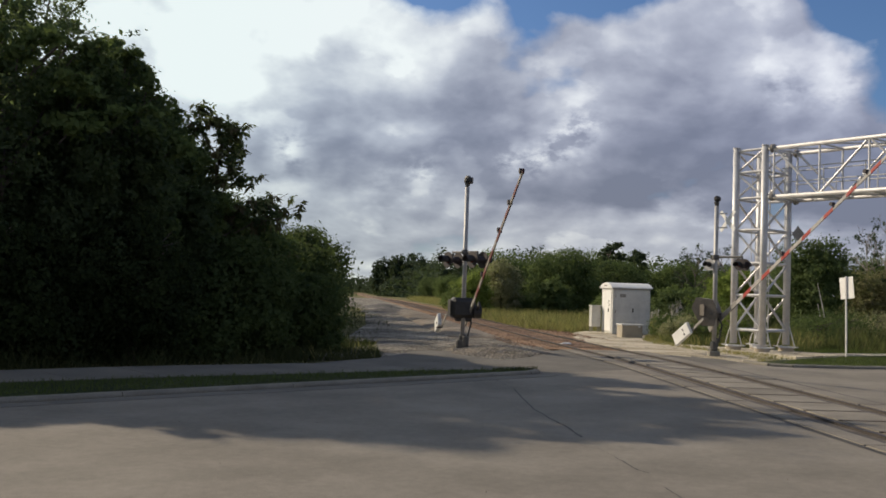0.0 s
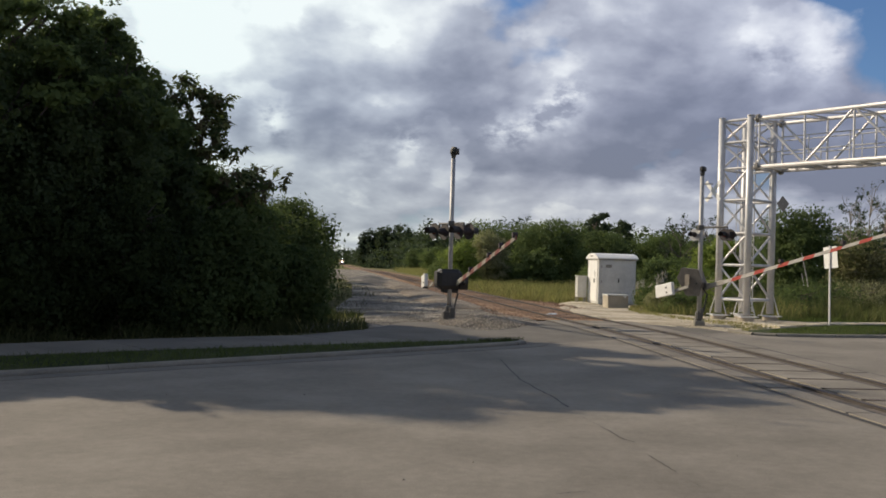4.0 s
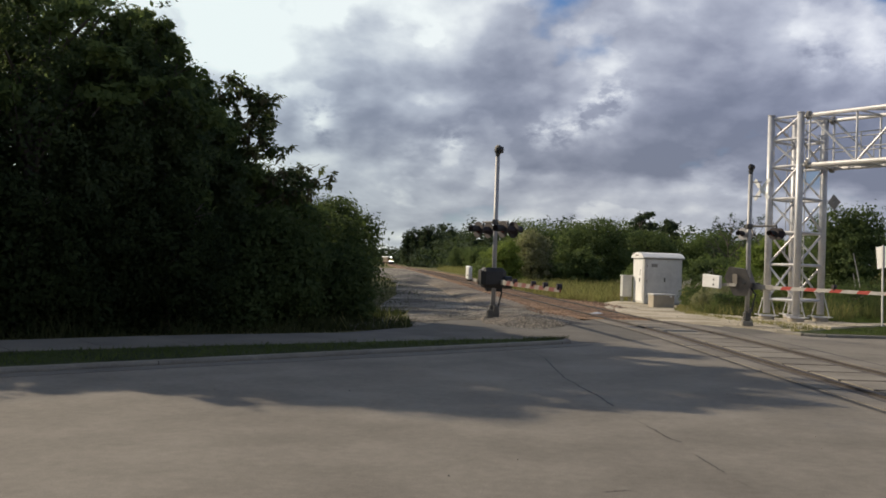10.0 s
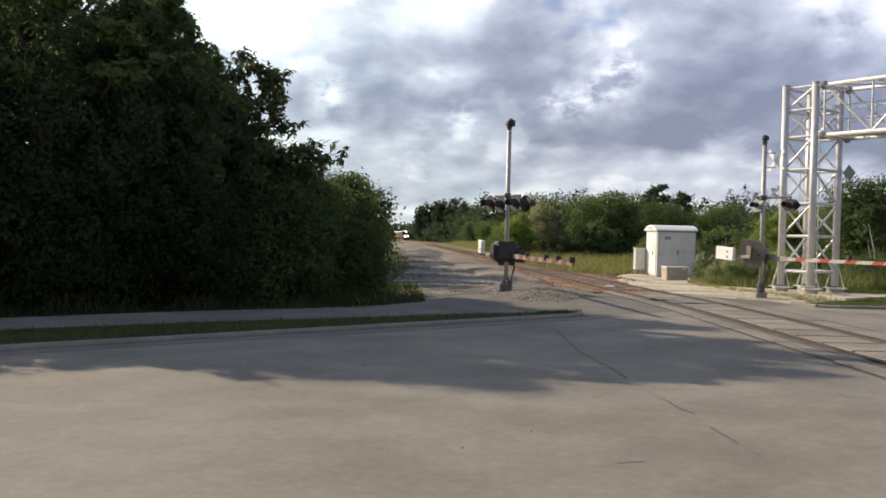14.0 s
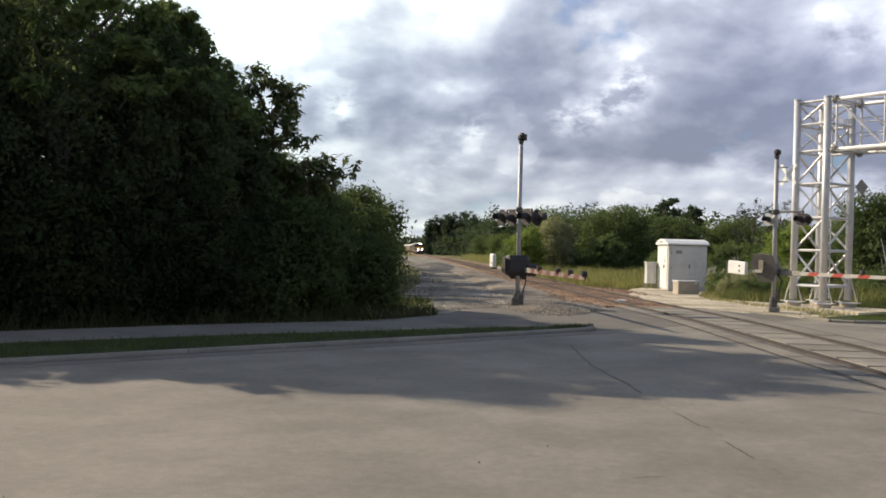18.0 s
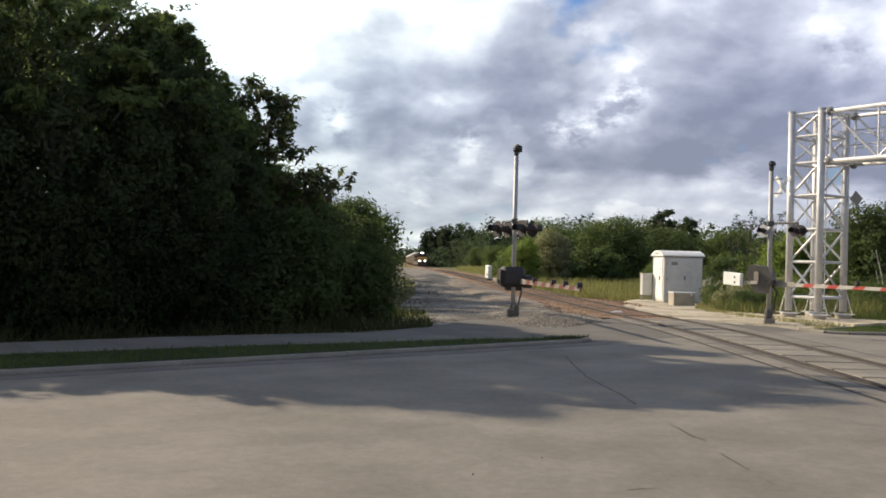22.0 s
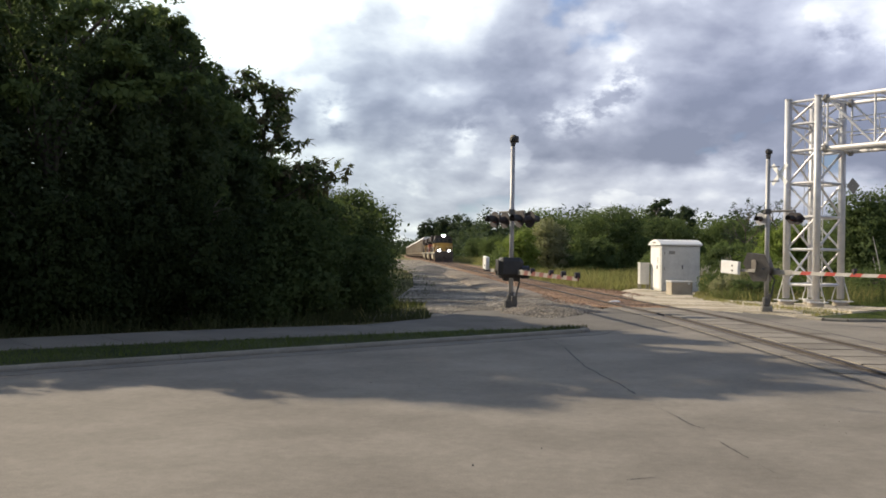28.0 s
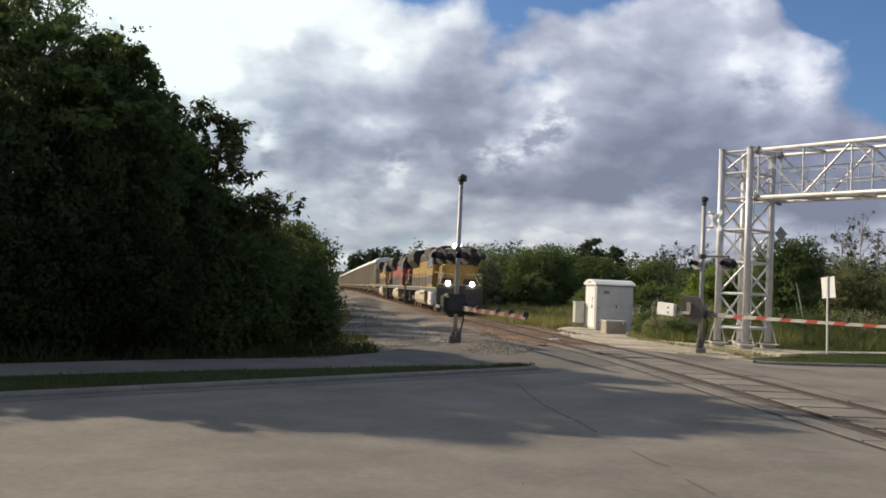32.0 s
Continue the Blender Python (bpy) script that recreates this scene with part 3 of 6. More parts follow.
# ---- ground ----
def ground():
    me = Mesh()
    xs = [-3000, -400, -60, -20, 0, 20, 60, 400, 3000]
    ys = [-3000, -400, -40, 0, 40, 90, 130, 170, 210, 250, 290, 330, 370, 410, 450, 490, 530, 900, 3000]
    n = len(ys)
    me.add([(x, y, -0.12 + dip(y)) for y in ys for x in xs], [(9 * k + i, 9 * k + i + 1, 9 * k + i + 10, 9 * k + i + 9) for k in range(n - 1) for i in range(8)])
    tagged(part("ground", me, M["soil"], None, "grassy earth with thin yellowish grass"), category="ground", kind="structure")
    road = [kp(-70, 0), kp(9.3, 0), (6.9, 25.7), (9.0, 26.1), (12, 27.4), (16, 30.2), kp(90, -6), kp(90, -17), kp(-70, -17)]
    sheet("road", [(p[0], p[1]) for p in road], 0.0, 0.3, M["concrete"], "pale worn concrete road crossing the track", "road")
    apron = [kp(0.2, 0.0), kp(-9, 0.16), kp(-9, 3.84), kp(-3.5, 3.9), (-3.6, 23.2), (-3.1, 26.4), (-1.0, 27.4), (0.6, 28.6), (1.6, 30.2), (4.6, 30.0), (6.1, 27.6), kp(9.3, 0.02)]
    sheet("pavement_apron", [(p[0], p[1]) for p in apron], -0.004, 0.2, M["asphalt"], "worn asphalt apron beside the track", "pavement")
    gravel = [(-5.6, 22.6), (-3.4, 22.9), (-2.9, 26.6), (-0.8, 27.7), (0.9, 29.0), *[tuple(track_at(y, -1.6))[:2] for y in (32, 45, 70, 90)], (-17.6, 90), (-13, 70), (-8.2, 45), (-6.2, 30)]
    sheet("gravel_yard", gravel, -0.03, 0.2, M["gravel"], "grey gravel service strip beside the track", "gravel")
    ys = [90, 110, 130, 150, 170, 190, 210]
    strip("gravel_lane", ys, (-9.0, -1.6), (-0.03, -0.03), M["gravel"], "grey gravel lane beside the far track", "gravel")
    rows = [(27.3, 6.1, 6.7), (27.8, 5.6, 7.3), (28.4, 5.0, 7.9), (29.0, 4.7, 8.5), (29.6, 4.2, 8.8), (30.3, 3.9, 9.5), (31, 3.5, 9.8), (32, 3.3, 10.4), (33, 3.0, 10.2), (34, 2.8, 10.5), (35, 2.5, 9.2), (36, 2.4, 6.8), (37, 2.3, 5.4), (38, 2.1, 5.4), (40, 2.2, 5.2), (42, 2.1, 5.9), (45, 2.6, 6.6), (48.5, 3.2, 6.2)]
    me = Mesh()
    across = [(-0.9, 0, -0.145)] + [(0, k / 6, 0.0) for k in range(7)] + [(0.9, 1, -0.145)]
    me.add([(a + (b - a) * f + o + random.uniform(-0.2, 0.2), y, (sand_top(y) + random.uniform(-0.015, 0.025) if not o else d)) for y, a, b in rows for o, f, d in across], [(9 * r + k, 9 * r + k + 1, 9 * r + k + 10, 9 * r + k + 9) for r in range(len(rows) - 1) for k in range(8)])
    tagged(part("sandy_verge", me, M["sand"], None, "pale sandy verge round the signal cabinet"), category="verge", kind="structure")
    ys = [30.2 + 2.5 * i for i in range(20)] + [82 + 12 * i for i in range(96)]
    strip("ballast_bed", ys, (-2.9, -1.7, 1.7, 3.2), (-0.1, -0.03 + 0.02, -0.01, -0.1), M["ballast"], "rust-stained ballast bed under the track", "ballast")
    island = [(6.95, 25.85), (9.0, 26.25), (12, 27.6), (16, 30.4), kp(88, -5.6), kp(88, 0), (19, 38.5), (10.3, 30.9), (7.9, 28.1), (6.6, 26.5)]
    sheet("grass_island", [(p[0], p[1]) for p in island], 0.07, 0.25, M["lawn"], "grass verge behind the far kerb", "verge")
    path = [(8.4, 29.3), (10.6, 31.6), (14, 33.4), (19, 36.6), (30, 46), (30, 47), (18.5, 37.4), (13.6, 34.2), (10.2, 32.5), (8.0, 29.9)]
    sheet("pavement_path", path, 0.084, 0.2, M["sand"], "narrow pale concrete path behind the grass verge", "path")
    wedge = [kp(-60, 0.15), kp(0.08, 0.155), kp(0.42, 0.27), kp(0.57, 0.48), kp(-0.4, 0.62), kp(-2.3, 1.15), kp(-7, 1.7), kp(-11, 2.0), kp(-60, 2.0)]
    sheet("grass_strip", [(p[0], p[1]) for p in wedge], 0.075, 0.3, M["lawn"], "narrow grass strip between kerb and sidewalk", "verge")


def kerbs():
    def kerb_run(pts, name):
        root = tagged(new(name), "grey concrete kerb along the road", "kerb", kind="structure")
        root.empty_display_size = 0.2
        outline = [(-0.075, -0.2), (0.075, -0.2), (0.075, 0.04), (0.05, 0.072), (0.02, 0.078), (-0.075, 0.078)]
        for a, b in zip(pts, pts[1:]):
            a, b = Vector(a), Vector(b)
            d = (b - a).normalized()
            m = Matrix(((d.y, d.x, 0, a.x), (-d.x, d.y, 0, a.y), (0, 0, 1, 0), (0, 0, 0, 1)))
            part("kerb_stone", Mesh().prism(outline, 0.006, (b - a).length - 0.006, m), M["kerb"], root)
    sheet("gutter", [tuple(kp(s, p))[:2] for s, p in ((-60, 0.0), (0.3, 0.0), (0.9, -0.2), (0.3, -0.46), (-5, -0.46), (-8, -0.36), (-60, -0.22))], 0.006, 0.1, M["gutter"], "dark concrete gutter along the kerb", "gutter")
    kerb_run([kp(s, 0.075) for s in [-60 + 3 * i for i in range(20)] + [0.1]] + [kp(0.5, 0.2), kp(0.66, 0.46)], "kerb_west")
    kerb_run([(6.3, 26.9, 0), (6.75, 25.95, 0), (7.3, 25.75, 0), (9.0, 26.15, 0), (12, 27.45, 0), (16, 30.3, 0), (22, 36, 0), (30, 44.5, 0)], "kerb_east")


def sidewalk():
    root = tagged(new("sidewalk"), "grey concrete sidewalk of square slabs", "sidewalk", kind="structure")
    i = 0
    s = -48.0
    while s < -1.6:
        n0, n1 = (2.05 - max(0.0, q + 11.0) * 0.085 for q in (s, s + 1.5))
        me = Mesh()
        e = 0.008
        q = [kp(s + e, n0), kp(s + 1.5 - e, n1), kp(s + 1.5 - e, 3.85), kp(s + e, 3.85)]
        tops = [0.085 - 0.078 * max(0.0, min(1.0, (k + 7) / 5.5)) for k in (s + e, s + 1.5 - e, s + 1.5 - e, s + e)]
        me.add([(p.x, p.y, t) for p, t in zip(q, tops)] + [(p.x, p.y, -0.1) for p in q], [(0, 1, 2, 3)] + [(k, 4 + k, 4 + (k + 1) % 4, (k + 1) % 4) for k in range(4)])
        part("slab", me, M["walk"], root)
        s += 1.5


# ---- track ----
def track():
    root = tagged(new("railway_track"), "single railway track with rusty rails on timber ties", "track", kind="structure")
    ys = [-30 + 3.0 * i for i in range(60)] + [152 + 14 * i for i in range(76)]
    for side in (-0.755, 0.755):
        me, top = Mesh(), Mesh()
        prof = [(-0.07, -0.13), (-0.07, -0.115), (-0.01, -0.10), (-0.01, -0.03), (-0.036, -0.022), (-0.036, 0.012), (0.036, 0.012), (0.036, -0.022), (0.01, -0.03), (0.01, -0.10), (0.07, -0.115), (0.07, -0.13)]
        k = len(prof)
        me.add([track_at(y, side + a, b + 0.03) for y in ys for a, b in prof], [(k * i + j, k * i + (j + 1) % k, k * i + k + (j + 1) % k, k * i + k + j) for i in range(len(ys) - 1) for j in range(k)])
        top.add([track_at(y, side + a, 0.046) for y in ys for a in (-0.024, 0.024)], [(2 * i, 2 * i + 1, 2 * i + 3, 2 * i + 2) for i in range(len(ys) - 1)])
        rail = part("rail", me, M["rail"], root)
        part("rail_head", top, M["rail_top"], rail)
    tie = Mesh().box((0, 0, 0), (2.6, 0.22, 0.18), None, 0.015).data("tie", M["tie"])
    y = 31.0
    while y < 175:
        part("tie", tie, None, root, at=pose(*track_at(y, random.uniform(-0.04, 0.04), -0.088 + random.uniform(-0.016, 0.008)), 0, 0, track_yaw(y) + random.uniform(-1, 1)))
        y += 0.55
    far = Mesh()
    while y < 500:
        far.box(track_at(y, 0, -0.07), (2.6, 0.22, 0.16), Matrix.Rotation(radians(track_yaw(y)), 4, "Z"))
        y += 0.6
    tagged(part("far_tie", far, M["tie"], root), kind="stuff")


def crossing():
    root = tagged(new("crossing_surface"), "worn concrete crossing panels between dark timber flangeways", "crossing", kind="structure")
    ys = [-20 + 1.0 * i for i in range(51)]

    def band(name, side, w, z, mat, label, ragged=0.0):
        me = Mesh()
        wob = [(random.uniform(-ragged, ragged), random.uniform(-ragged, ragged)) for _ in ys]
        me.add([track_at(min(y, 30.0), side + a * w + o[k], z) for y, o in zip(ys, wob) for k, a in enumerate((-1, 1))], [(2 * i, 2 * i + 1, 2 * i + 3, 2 * i + 2) for i in range(len(ys) - 1)])
        part(name, me, mat, root, label)
    for side in (-0.755, 0.755):
        band("flangeway", side, 0.235, 0.006, M["crossing_timber"], "dark timber flangeway along the rail", 0.015)
        for o in (-0.20, 0.12):
            band("groove", side + o, 0.042, 0.011, M["tar"], "dark groove beside the rail", 0.008)
    for side, w in ((-1.42, 0.045), (1.55, 0.055)):
        band("edge_joint", side, w, 0.006, M["tar"], "dark joint at the crossing's edge", 0.015)
    y, count = -12.6, 0
    while y < 29.3:
        for a, b, long, gap in ((-0.51, 0.51, 1.12, 0.05), (-1.36, -1.0, 2.24, 0.035), (1.0, 1.48, 2.24, 0.035)):
            if long > 2 and count % 2:
                continue
            q = [track_at(y + gap, a), track_at(y + gap, b), track_at(y + long - gap, b), track_at(y + long - gap, a)]
            lift = random.uniform(-0.003, 0.004)
            me = Mesh().add([(p.x, p.y, 0.018 + lift) for p in q] + [(p.x, p.y, -0.1) for p in q], [(0, 1, 2, 3)] + [(k, 4 + k, 4 + (k + 1) % 4, (k + 1) % 4) for k in range(4)])
            part("panel", me, M["panel" if long < 2 else "concrete"], root)
        count += 1
        w = random.choice((0.03, 0.05, 0.08))
        q = [track_at(y - w, -0.488), track_at(y - w, 0.488), track_at(y + w, 0.488), track_at(y + w, -0.488)]
        part("joint", Mesh().add([(p.x, p.y, 0.026) for p in q], [(0, 1, 2, 3)]), M["crossing_timber"], root)
        y += 1.12


def cracks():
    """Dark tar-filled cracks that wander over the road."""
    root = tagged(new("road_cracks"), "dark tar-filled cracks in the road", "cracks", kind="structure")

    def crack(pts, w):
        me = Mesh()
        rows = []
        for (ax, ay), (bx, by) in zip(pts, pts[1:]):
            for k in range(8):
                f = k / 8
                d = Vector((bx - ax, by - ay)).normalized()
                o = random.uniform(-0.012, 0.012)
                ww = w * random.uniform(0.3, 1.0)
                c = Vector((ax + (bx - ax) * f - d.y * o, ay + (by - ay) * f + d.x * o))
                rows += [(c.x - d.y * ww, c.y + d.x * ww, 0.004), (c.x + d.y * ww, c.y - d.x * ww, 0.004)]
        n = len(rows) // 2
        me.add(rows, [(2 * i, 2 * i + 1, 2 * i + 3, 2 * i + 2) for i in range(n - 1)])
        part("crack", me, M["tar"], root)
    crack([(-0.6, 18.7), (-0.35, 17.8), (-0.1, 16.77)], 0.006)
    crack([(-0.1, 16.77), (0.1, 15.2), (0.28, 13.9), (0.55, 12.8), (0.72, 12.2), (0.89, 11.25)], 0.02)
    crack([(1.0, 10.7), (1.04, 10.5), (1.17, 10.1)], 0.003)
    crack([(1.17, 10.1), (1.31, 9.48), (1.44, 9.24)], 0.014)
    crack([(1.48, 8.65), (1.56, 8.25), (1.63, 7.98)], 0.009)
    crack([(1.66, 7.8), (1.74, 7.5)], 0.003)
    crack([(0.56, 7.05), (0.68, 7.13), (0.80, 7.17)], 0.008)


# ---- trees ----
def leaf_cloud(name, mat, lobes, count, size, seed, clump=0.35, shell=0.55, reach=0.28, order=0.9, thin=0.0, stray=0.06):
    """Leaves in clumps over the outer part of some round lobes (centre, radii). order: how far leaves face outwards; thin: how much the upper lobes lack leaves."""
    r = np.random.default_rng(seed)
    vol = np.array([(a[0] * a[1] + a[1] * a[2] + a[0] * a[2]) for _, a in lobes])
    if thin:
        up = np.array([q[2] for q, _ in lobes], float)
        vol = vol * (1 - thin * np.clip((up - up.min()) / np.ptp(up) * 1.6 - 0.5, 0, 1))
    pick = r.choice(len(lobes), count // 14, p=vol / vol.sum())
    d = r.normal(size=(len(pick), 3))
    d /= np.linalg.norm(d, axis=1)[:, None]
    c, a = np.array([q for q, _ in lobes], float)[pick], np.array([q for _, q in lobes], float)[pick]
    rad = shell + (1.04 - shell) * r.random(len(pick)) ** 0.6
    rad += (r.random(len(pick)) < stray) * r.uniform(0.05, reach, len(pick))
    knots = c + a * d * rad[:, None]
    knots = np.repeat(knots, 14, axis=0)
    at = knots + r.normal(size=knots.shape) * clump * np.array([1, 1, 0.7]) * r.uniform(0.5, 1.1, (len(knots), 1))
    at[:, 2] = np.maximum(at[:, 2], 0.03)
    n = len(at)
    out = np.repeat(d, 14, axis=0) * order + np.array([0, 0, 0.35]) * order + r.normal(size=(n, 3)) * 0.55
    u = r.normal(size=(n, 3))
    u[:, 2] -= 0.5
    w = np.cross(u, out)
    w /= np.linalg.norm(w, axis=1)[:, None]
    u = np.cross(out, w)
    u /= np.linalg.norm(u, axis=1)[:, None]
    s = (size * r.uniform(0.6, 1.35, n))[:, None]
    bend = np.cross(u, w) * s * 0.15
    q = np.stack([at - u * s * 0.5, at + w * s * 0.27 + bend, at + u * s * 0.55, at - w * s * 0.27 + bend], 1)
    return quads(name, mat, q)


def limbs(height, spread, seed, n=9, r=0.16, low=0.25):
    """A tapered, slightly crooked trunk with limbs that fork."""
    rnd = random.Random(seed)
    trunk, branch = Mesh(), []
    p, pts = Vector((0, 0, -0.1)), []
    for k in range(6):
        q = Vector((rnd.uniform(-0.1, 0.1) * k * 0.4, rnd.uniform(-0.1, 0.1) * k * 0.4, height * 0.66 * (k + 1) / 6))
        trunk.tube(p, q, r * (1 - k / 7), r * (1 - (k + 1) / 7), 7, False)
        pts.append(q)
        p = q
    for k in range(n):
        a = pts[max(0, min(5, int(low * 6 + k * (6 - low * 6) / n)))]
        ang = k * 2.4 + rnd.uniform(-0.5, 0.5)
        reach = spread * rnd.uniform(0.4, 0.68)
        b = a + Vector((math.cos(ang) * reach * 0.55, math.sin(ang) * reach * 0.55, height * rnd.uniform(0.06, 0.13)))
        c = b + Vector((math.cos(ang + rnd.uniform(-0.6, 0.6)) * reach * 0.45, math.sin(ang + rnd.uniform(-0.6, 0.6)) * reach * 0.45, height * rnd.uniform(0.02, 0.10)))
        e = b + Vector((math.cos(ang + 1) * reach * 0.3, math.sin(ang + 1) * reach * 0.3, height * rnd.uniform(0.05, 0.12)))
        branch.append(Mesh().tube(a, b, r * 0.45, r * 0.25, 5, False).tube(b, c, r * 0.25, r * 0.06, 5, False).tube(b, e, r * 0.2, r * 0.05, 5, False))
    return trunk, branch


def tree(name, at, height, radius, mat, seed, label, leaves=16000, size=0.16, crown_low=0.15, group="", bumps=13, bump=0.42):
    root = thing(name, pose(*at, 0, 0, seed * 47 % 360), label, "tree" if "tree" in name else "bush", group)
    t, b = limbs(height, radius, seed, 12, 0.028 * height + 0.02)
    part("trunk", t, M["bark"], root, smooth=True)
    for limb in b:
        part("limb", limb, M["bark"], root, smooth=True)
    rnd = random.Random(seed + 5)
    lobes = []
    low = height * crown_low
    for k in range(bumps):
        f = (k + 0.5) / bumps
        z = low + (height - low) * (0.12 + 0.76 * f)
        wide = radius * math.sin(math.pi * (0.22 + 0.62 * f)) * rnd.uniform(0.45, 0.62) * (1 + (0.42 - bump) * 1.6)
        ang = k * 2.4 + rnd.uniform(-0.4, 0.4)
        s = bump * rnd.uniform(0.8, 1.2)
        lobes.append(((math.cos(ang) * wide, math.sin(ang) * wide, z), (radius * s, radius * s, (height - low) * s * 0.42)))
    lobes.append(((0, 0, low + (height - low) * 0.5), (radius * 0.6, radius * 0.6, (height - low) * 0.45)))
    part("crown", leaf_cloud("crown", mat, lobes, leaves, size, seed, clump=radius * (0.10 if bumps < 25 else 0.07), shell=0.45, reach=0.26 if bumps > 25 else 0.14, thin=0.6 if bumps > 25 else 0.0, stray=0.06 if bumps > 25 else 0.02 if size < 0.19 else 0.0), None, root)
    if bumps > 25:
        outer_boughs(root, height, radius, seed)
    return root


def outer_boughs(root, height, radius, seed):
    """Arching twigs with looser, larger leaves that stand out of the upper crown."""
    rnd = random.Random(seed + 9)
    sprays = []
    for k in range(int(12 + radius * 9)):
        ang, up = k * 2.4 + rnd.uniform(-0.3, 0.3), rnd.uniform(0.0, 1.25)
        out = Vector((math.cos(ang) * math.cos(up), math.sin(ang) * math.cos(up), 0))
        a = out * radius * 0.70 + Vector((0, 0, height * (0.48 + 0.385 * math.sin(up))))
        far = rnd.uniform(0.12, 0.36)
        b = a + out * radius * far + Vector((0, 0, height * rnd.uniform(0.01, 0.07) + height * 0.02 * math.sin(up)))
        mid = (a + b) / 2 + Vector((0, 0, 0.15))
        part("twig", Mesh().tube(a, mid, 0.022, 0.015, 5, False).tube(mid, b, 0.015, 0.005, 5, False), M["bark"], root)
        for j in range(4):
            p = mid.lerp(b, 0.1 + j * 0.3) + Vector((rnd.uniform(-0.16, 0.16), rnd.uniform(-0.16, 0.16), rnd.uniform(-0.16, 0.06)))
            sprays.append((tuple(p), (0.17, 0.17, 0.1)))
    part("outer_leaves", leaf_cloud("outer_leaves", M["leaf_mid"], sprays, len(sprays) * 34, 0.19, seed + 3, clump=0.1, shell=0.2), None, root, "paler loose leaves on the outer boughs")


def left_trees():
    g = "trees along the sidewalk"
    dense = "dense dark green broadleaf tree behind the sidewalk"
    rows = [
        ((-15.8, 19.6), 7.6, 3.0, 22), ((-13.2, 21.4), 10.8, 3.3, 23), ((-11.5, 18.6), 8.8, 2.7, 24),
        # seeds 46 to 50 are added, mostly unseen, to fill the road shadow
        ((-9.9, 20.0), 7.9, 2.1, 25), ((-9.2, 21.9), 6.2, 1.6, 26), ((-8.6, 23.1), 4.8, 1.3, 30), ((-7.7, 24.6), 4.0, 1.3, 45), ((-17.0, 23.5), 10.4, 3.8, 27), ((-11.0, 24.0), 7.8, 2.1, 28), ((-13.2, 25.4), 9.4, 2.7, 48), ((-14.4, 16.9), 7.8, 2.5, 29), ((-11.7, 22.3), 8.0, 1.7, 49), ((-12.9, 16.7), 7.75, 2.0, 50), ((-15.6, 14.9), 5.9, 2.2, 46), ((-18.6, 13.6), 6.2, 2.4, 47),
    ]
    for (x, y), h, r, seed in rows:
        tree("tree", (x, y, -0.1), h * 0.975, r * 0.96, M["leaf_hazed" if seed in (23, 27, 48) else "leaf_dark"], seed, "tall broadleaf tree with a thin upper crown, leaves paled for haze" if seed in (23, 27, 48) else dense, 8000 if seed == 30 else 25000 if h > 8.5 else 48000 if r > 1.5 else 22000, 0.118, 0.0, g, bumps=20 if seed in (49, 50) else 30, bump=0.25)
    # seeds 37 to 39 stand out of view, added to shade the grass strip
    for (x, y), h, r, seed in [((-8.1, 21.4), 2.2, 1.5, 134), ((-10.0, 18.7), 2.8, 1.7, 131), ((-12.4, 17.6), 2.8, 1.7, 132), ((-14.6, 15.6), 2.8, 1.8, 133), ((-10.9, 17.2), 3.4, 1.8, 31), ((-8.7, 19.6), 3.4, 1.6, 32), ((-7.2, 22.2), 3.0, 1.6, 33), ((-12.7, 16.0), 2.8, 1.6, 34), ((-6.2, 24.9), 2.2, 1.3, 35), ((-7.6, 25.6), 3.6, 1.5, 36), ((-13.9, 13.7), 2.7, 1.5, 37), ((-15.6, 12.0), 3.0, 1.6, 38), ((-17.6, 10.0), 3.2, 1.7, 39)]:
        tree("bush", (x, y, -0.1), h, r, M["leaf_shade" if seed in (35, 36, 33, 134) else "leaf_bush_shaded"], seed, "green bush under the trees by the sidewalk, shade put into its leaf colour", 17000, 0.12, -0.05, "bushes along the sidewalk")
    drooping_tree()
    yard_shade_trees()
    for (x, y), h, r, seed in [((-10.5, 40.5), 4.8, 2.7, 51), ((-9.4, 36.0), 3.7, 2.0, 52), ((-12.3, 47.5), 4.9, 2.8, 53), ((-15.2, 58.0), 5.0, 3.2, 54), ((-19.0, 72.0), 5.0, 3.4, 55)]:
        tree("bush", (x, y, -0.1), h, r, M["leaf_shade"] if seed < 53 else M["leaf_mid"], seed, "rounded green bush beside the gravel strip", 12000, 0.19, -0.05, "bushes beside the gravel")


def yard_shade_trees():
    """Broad trees added out of sight behind the bushes, to shade the gravel."""
    for (x, y), h, r, seed in [((-13.6, 34.0), 5.6, 2.8, 151), ((-14.8, 40.5), 6.2, 3.0, 152), ((-16.6, 47.0), 6.0, 3.1, 153), ((-19.0, 55.0), 6.2, 3.2, 154), ((-22.0, 65.0), 6.4, 3.4, 155), ((-26.0, 80.0), 6.6, 3.6, 156)]:
        tree("tree", (x, y, -0.1), h, r, M["leaf_deep"], seed, "broad green tree added behind the bushes to shade the gravel", 15000, 0.2, 0.0, "trees beside the gravel")


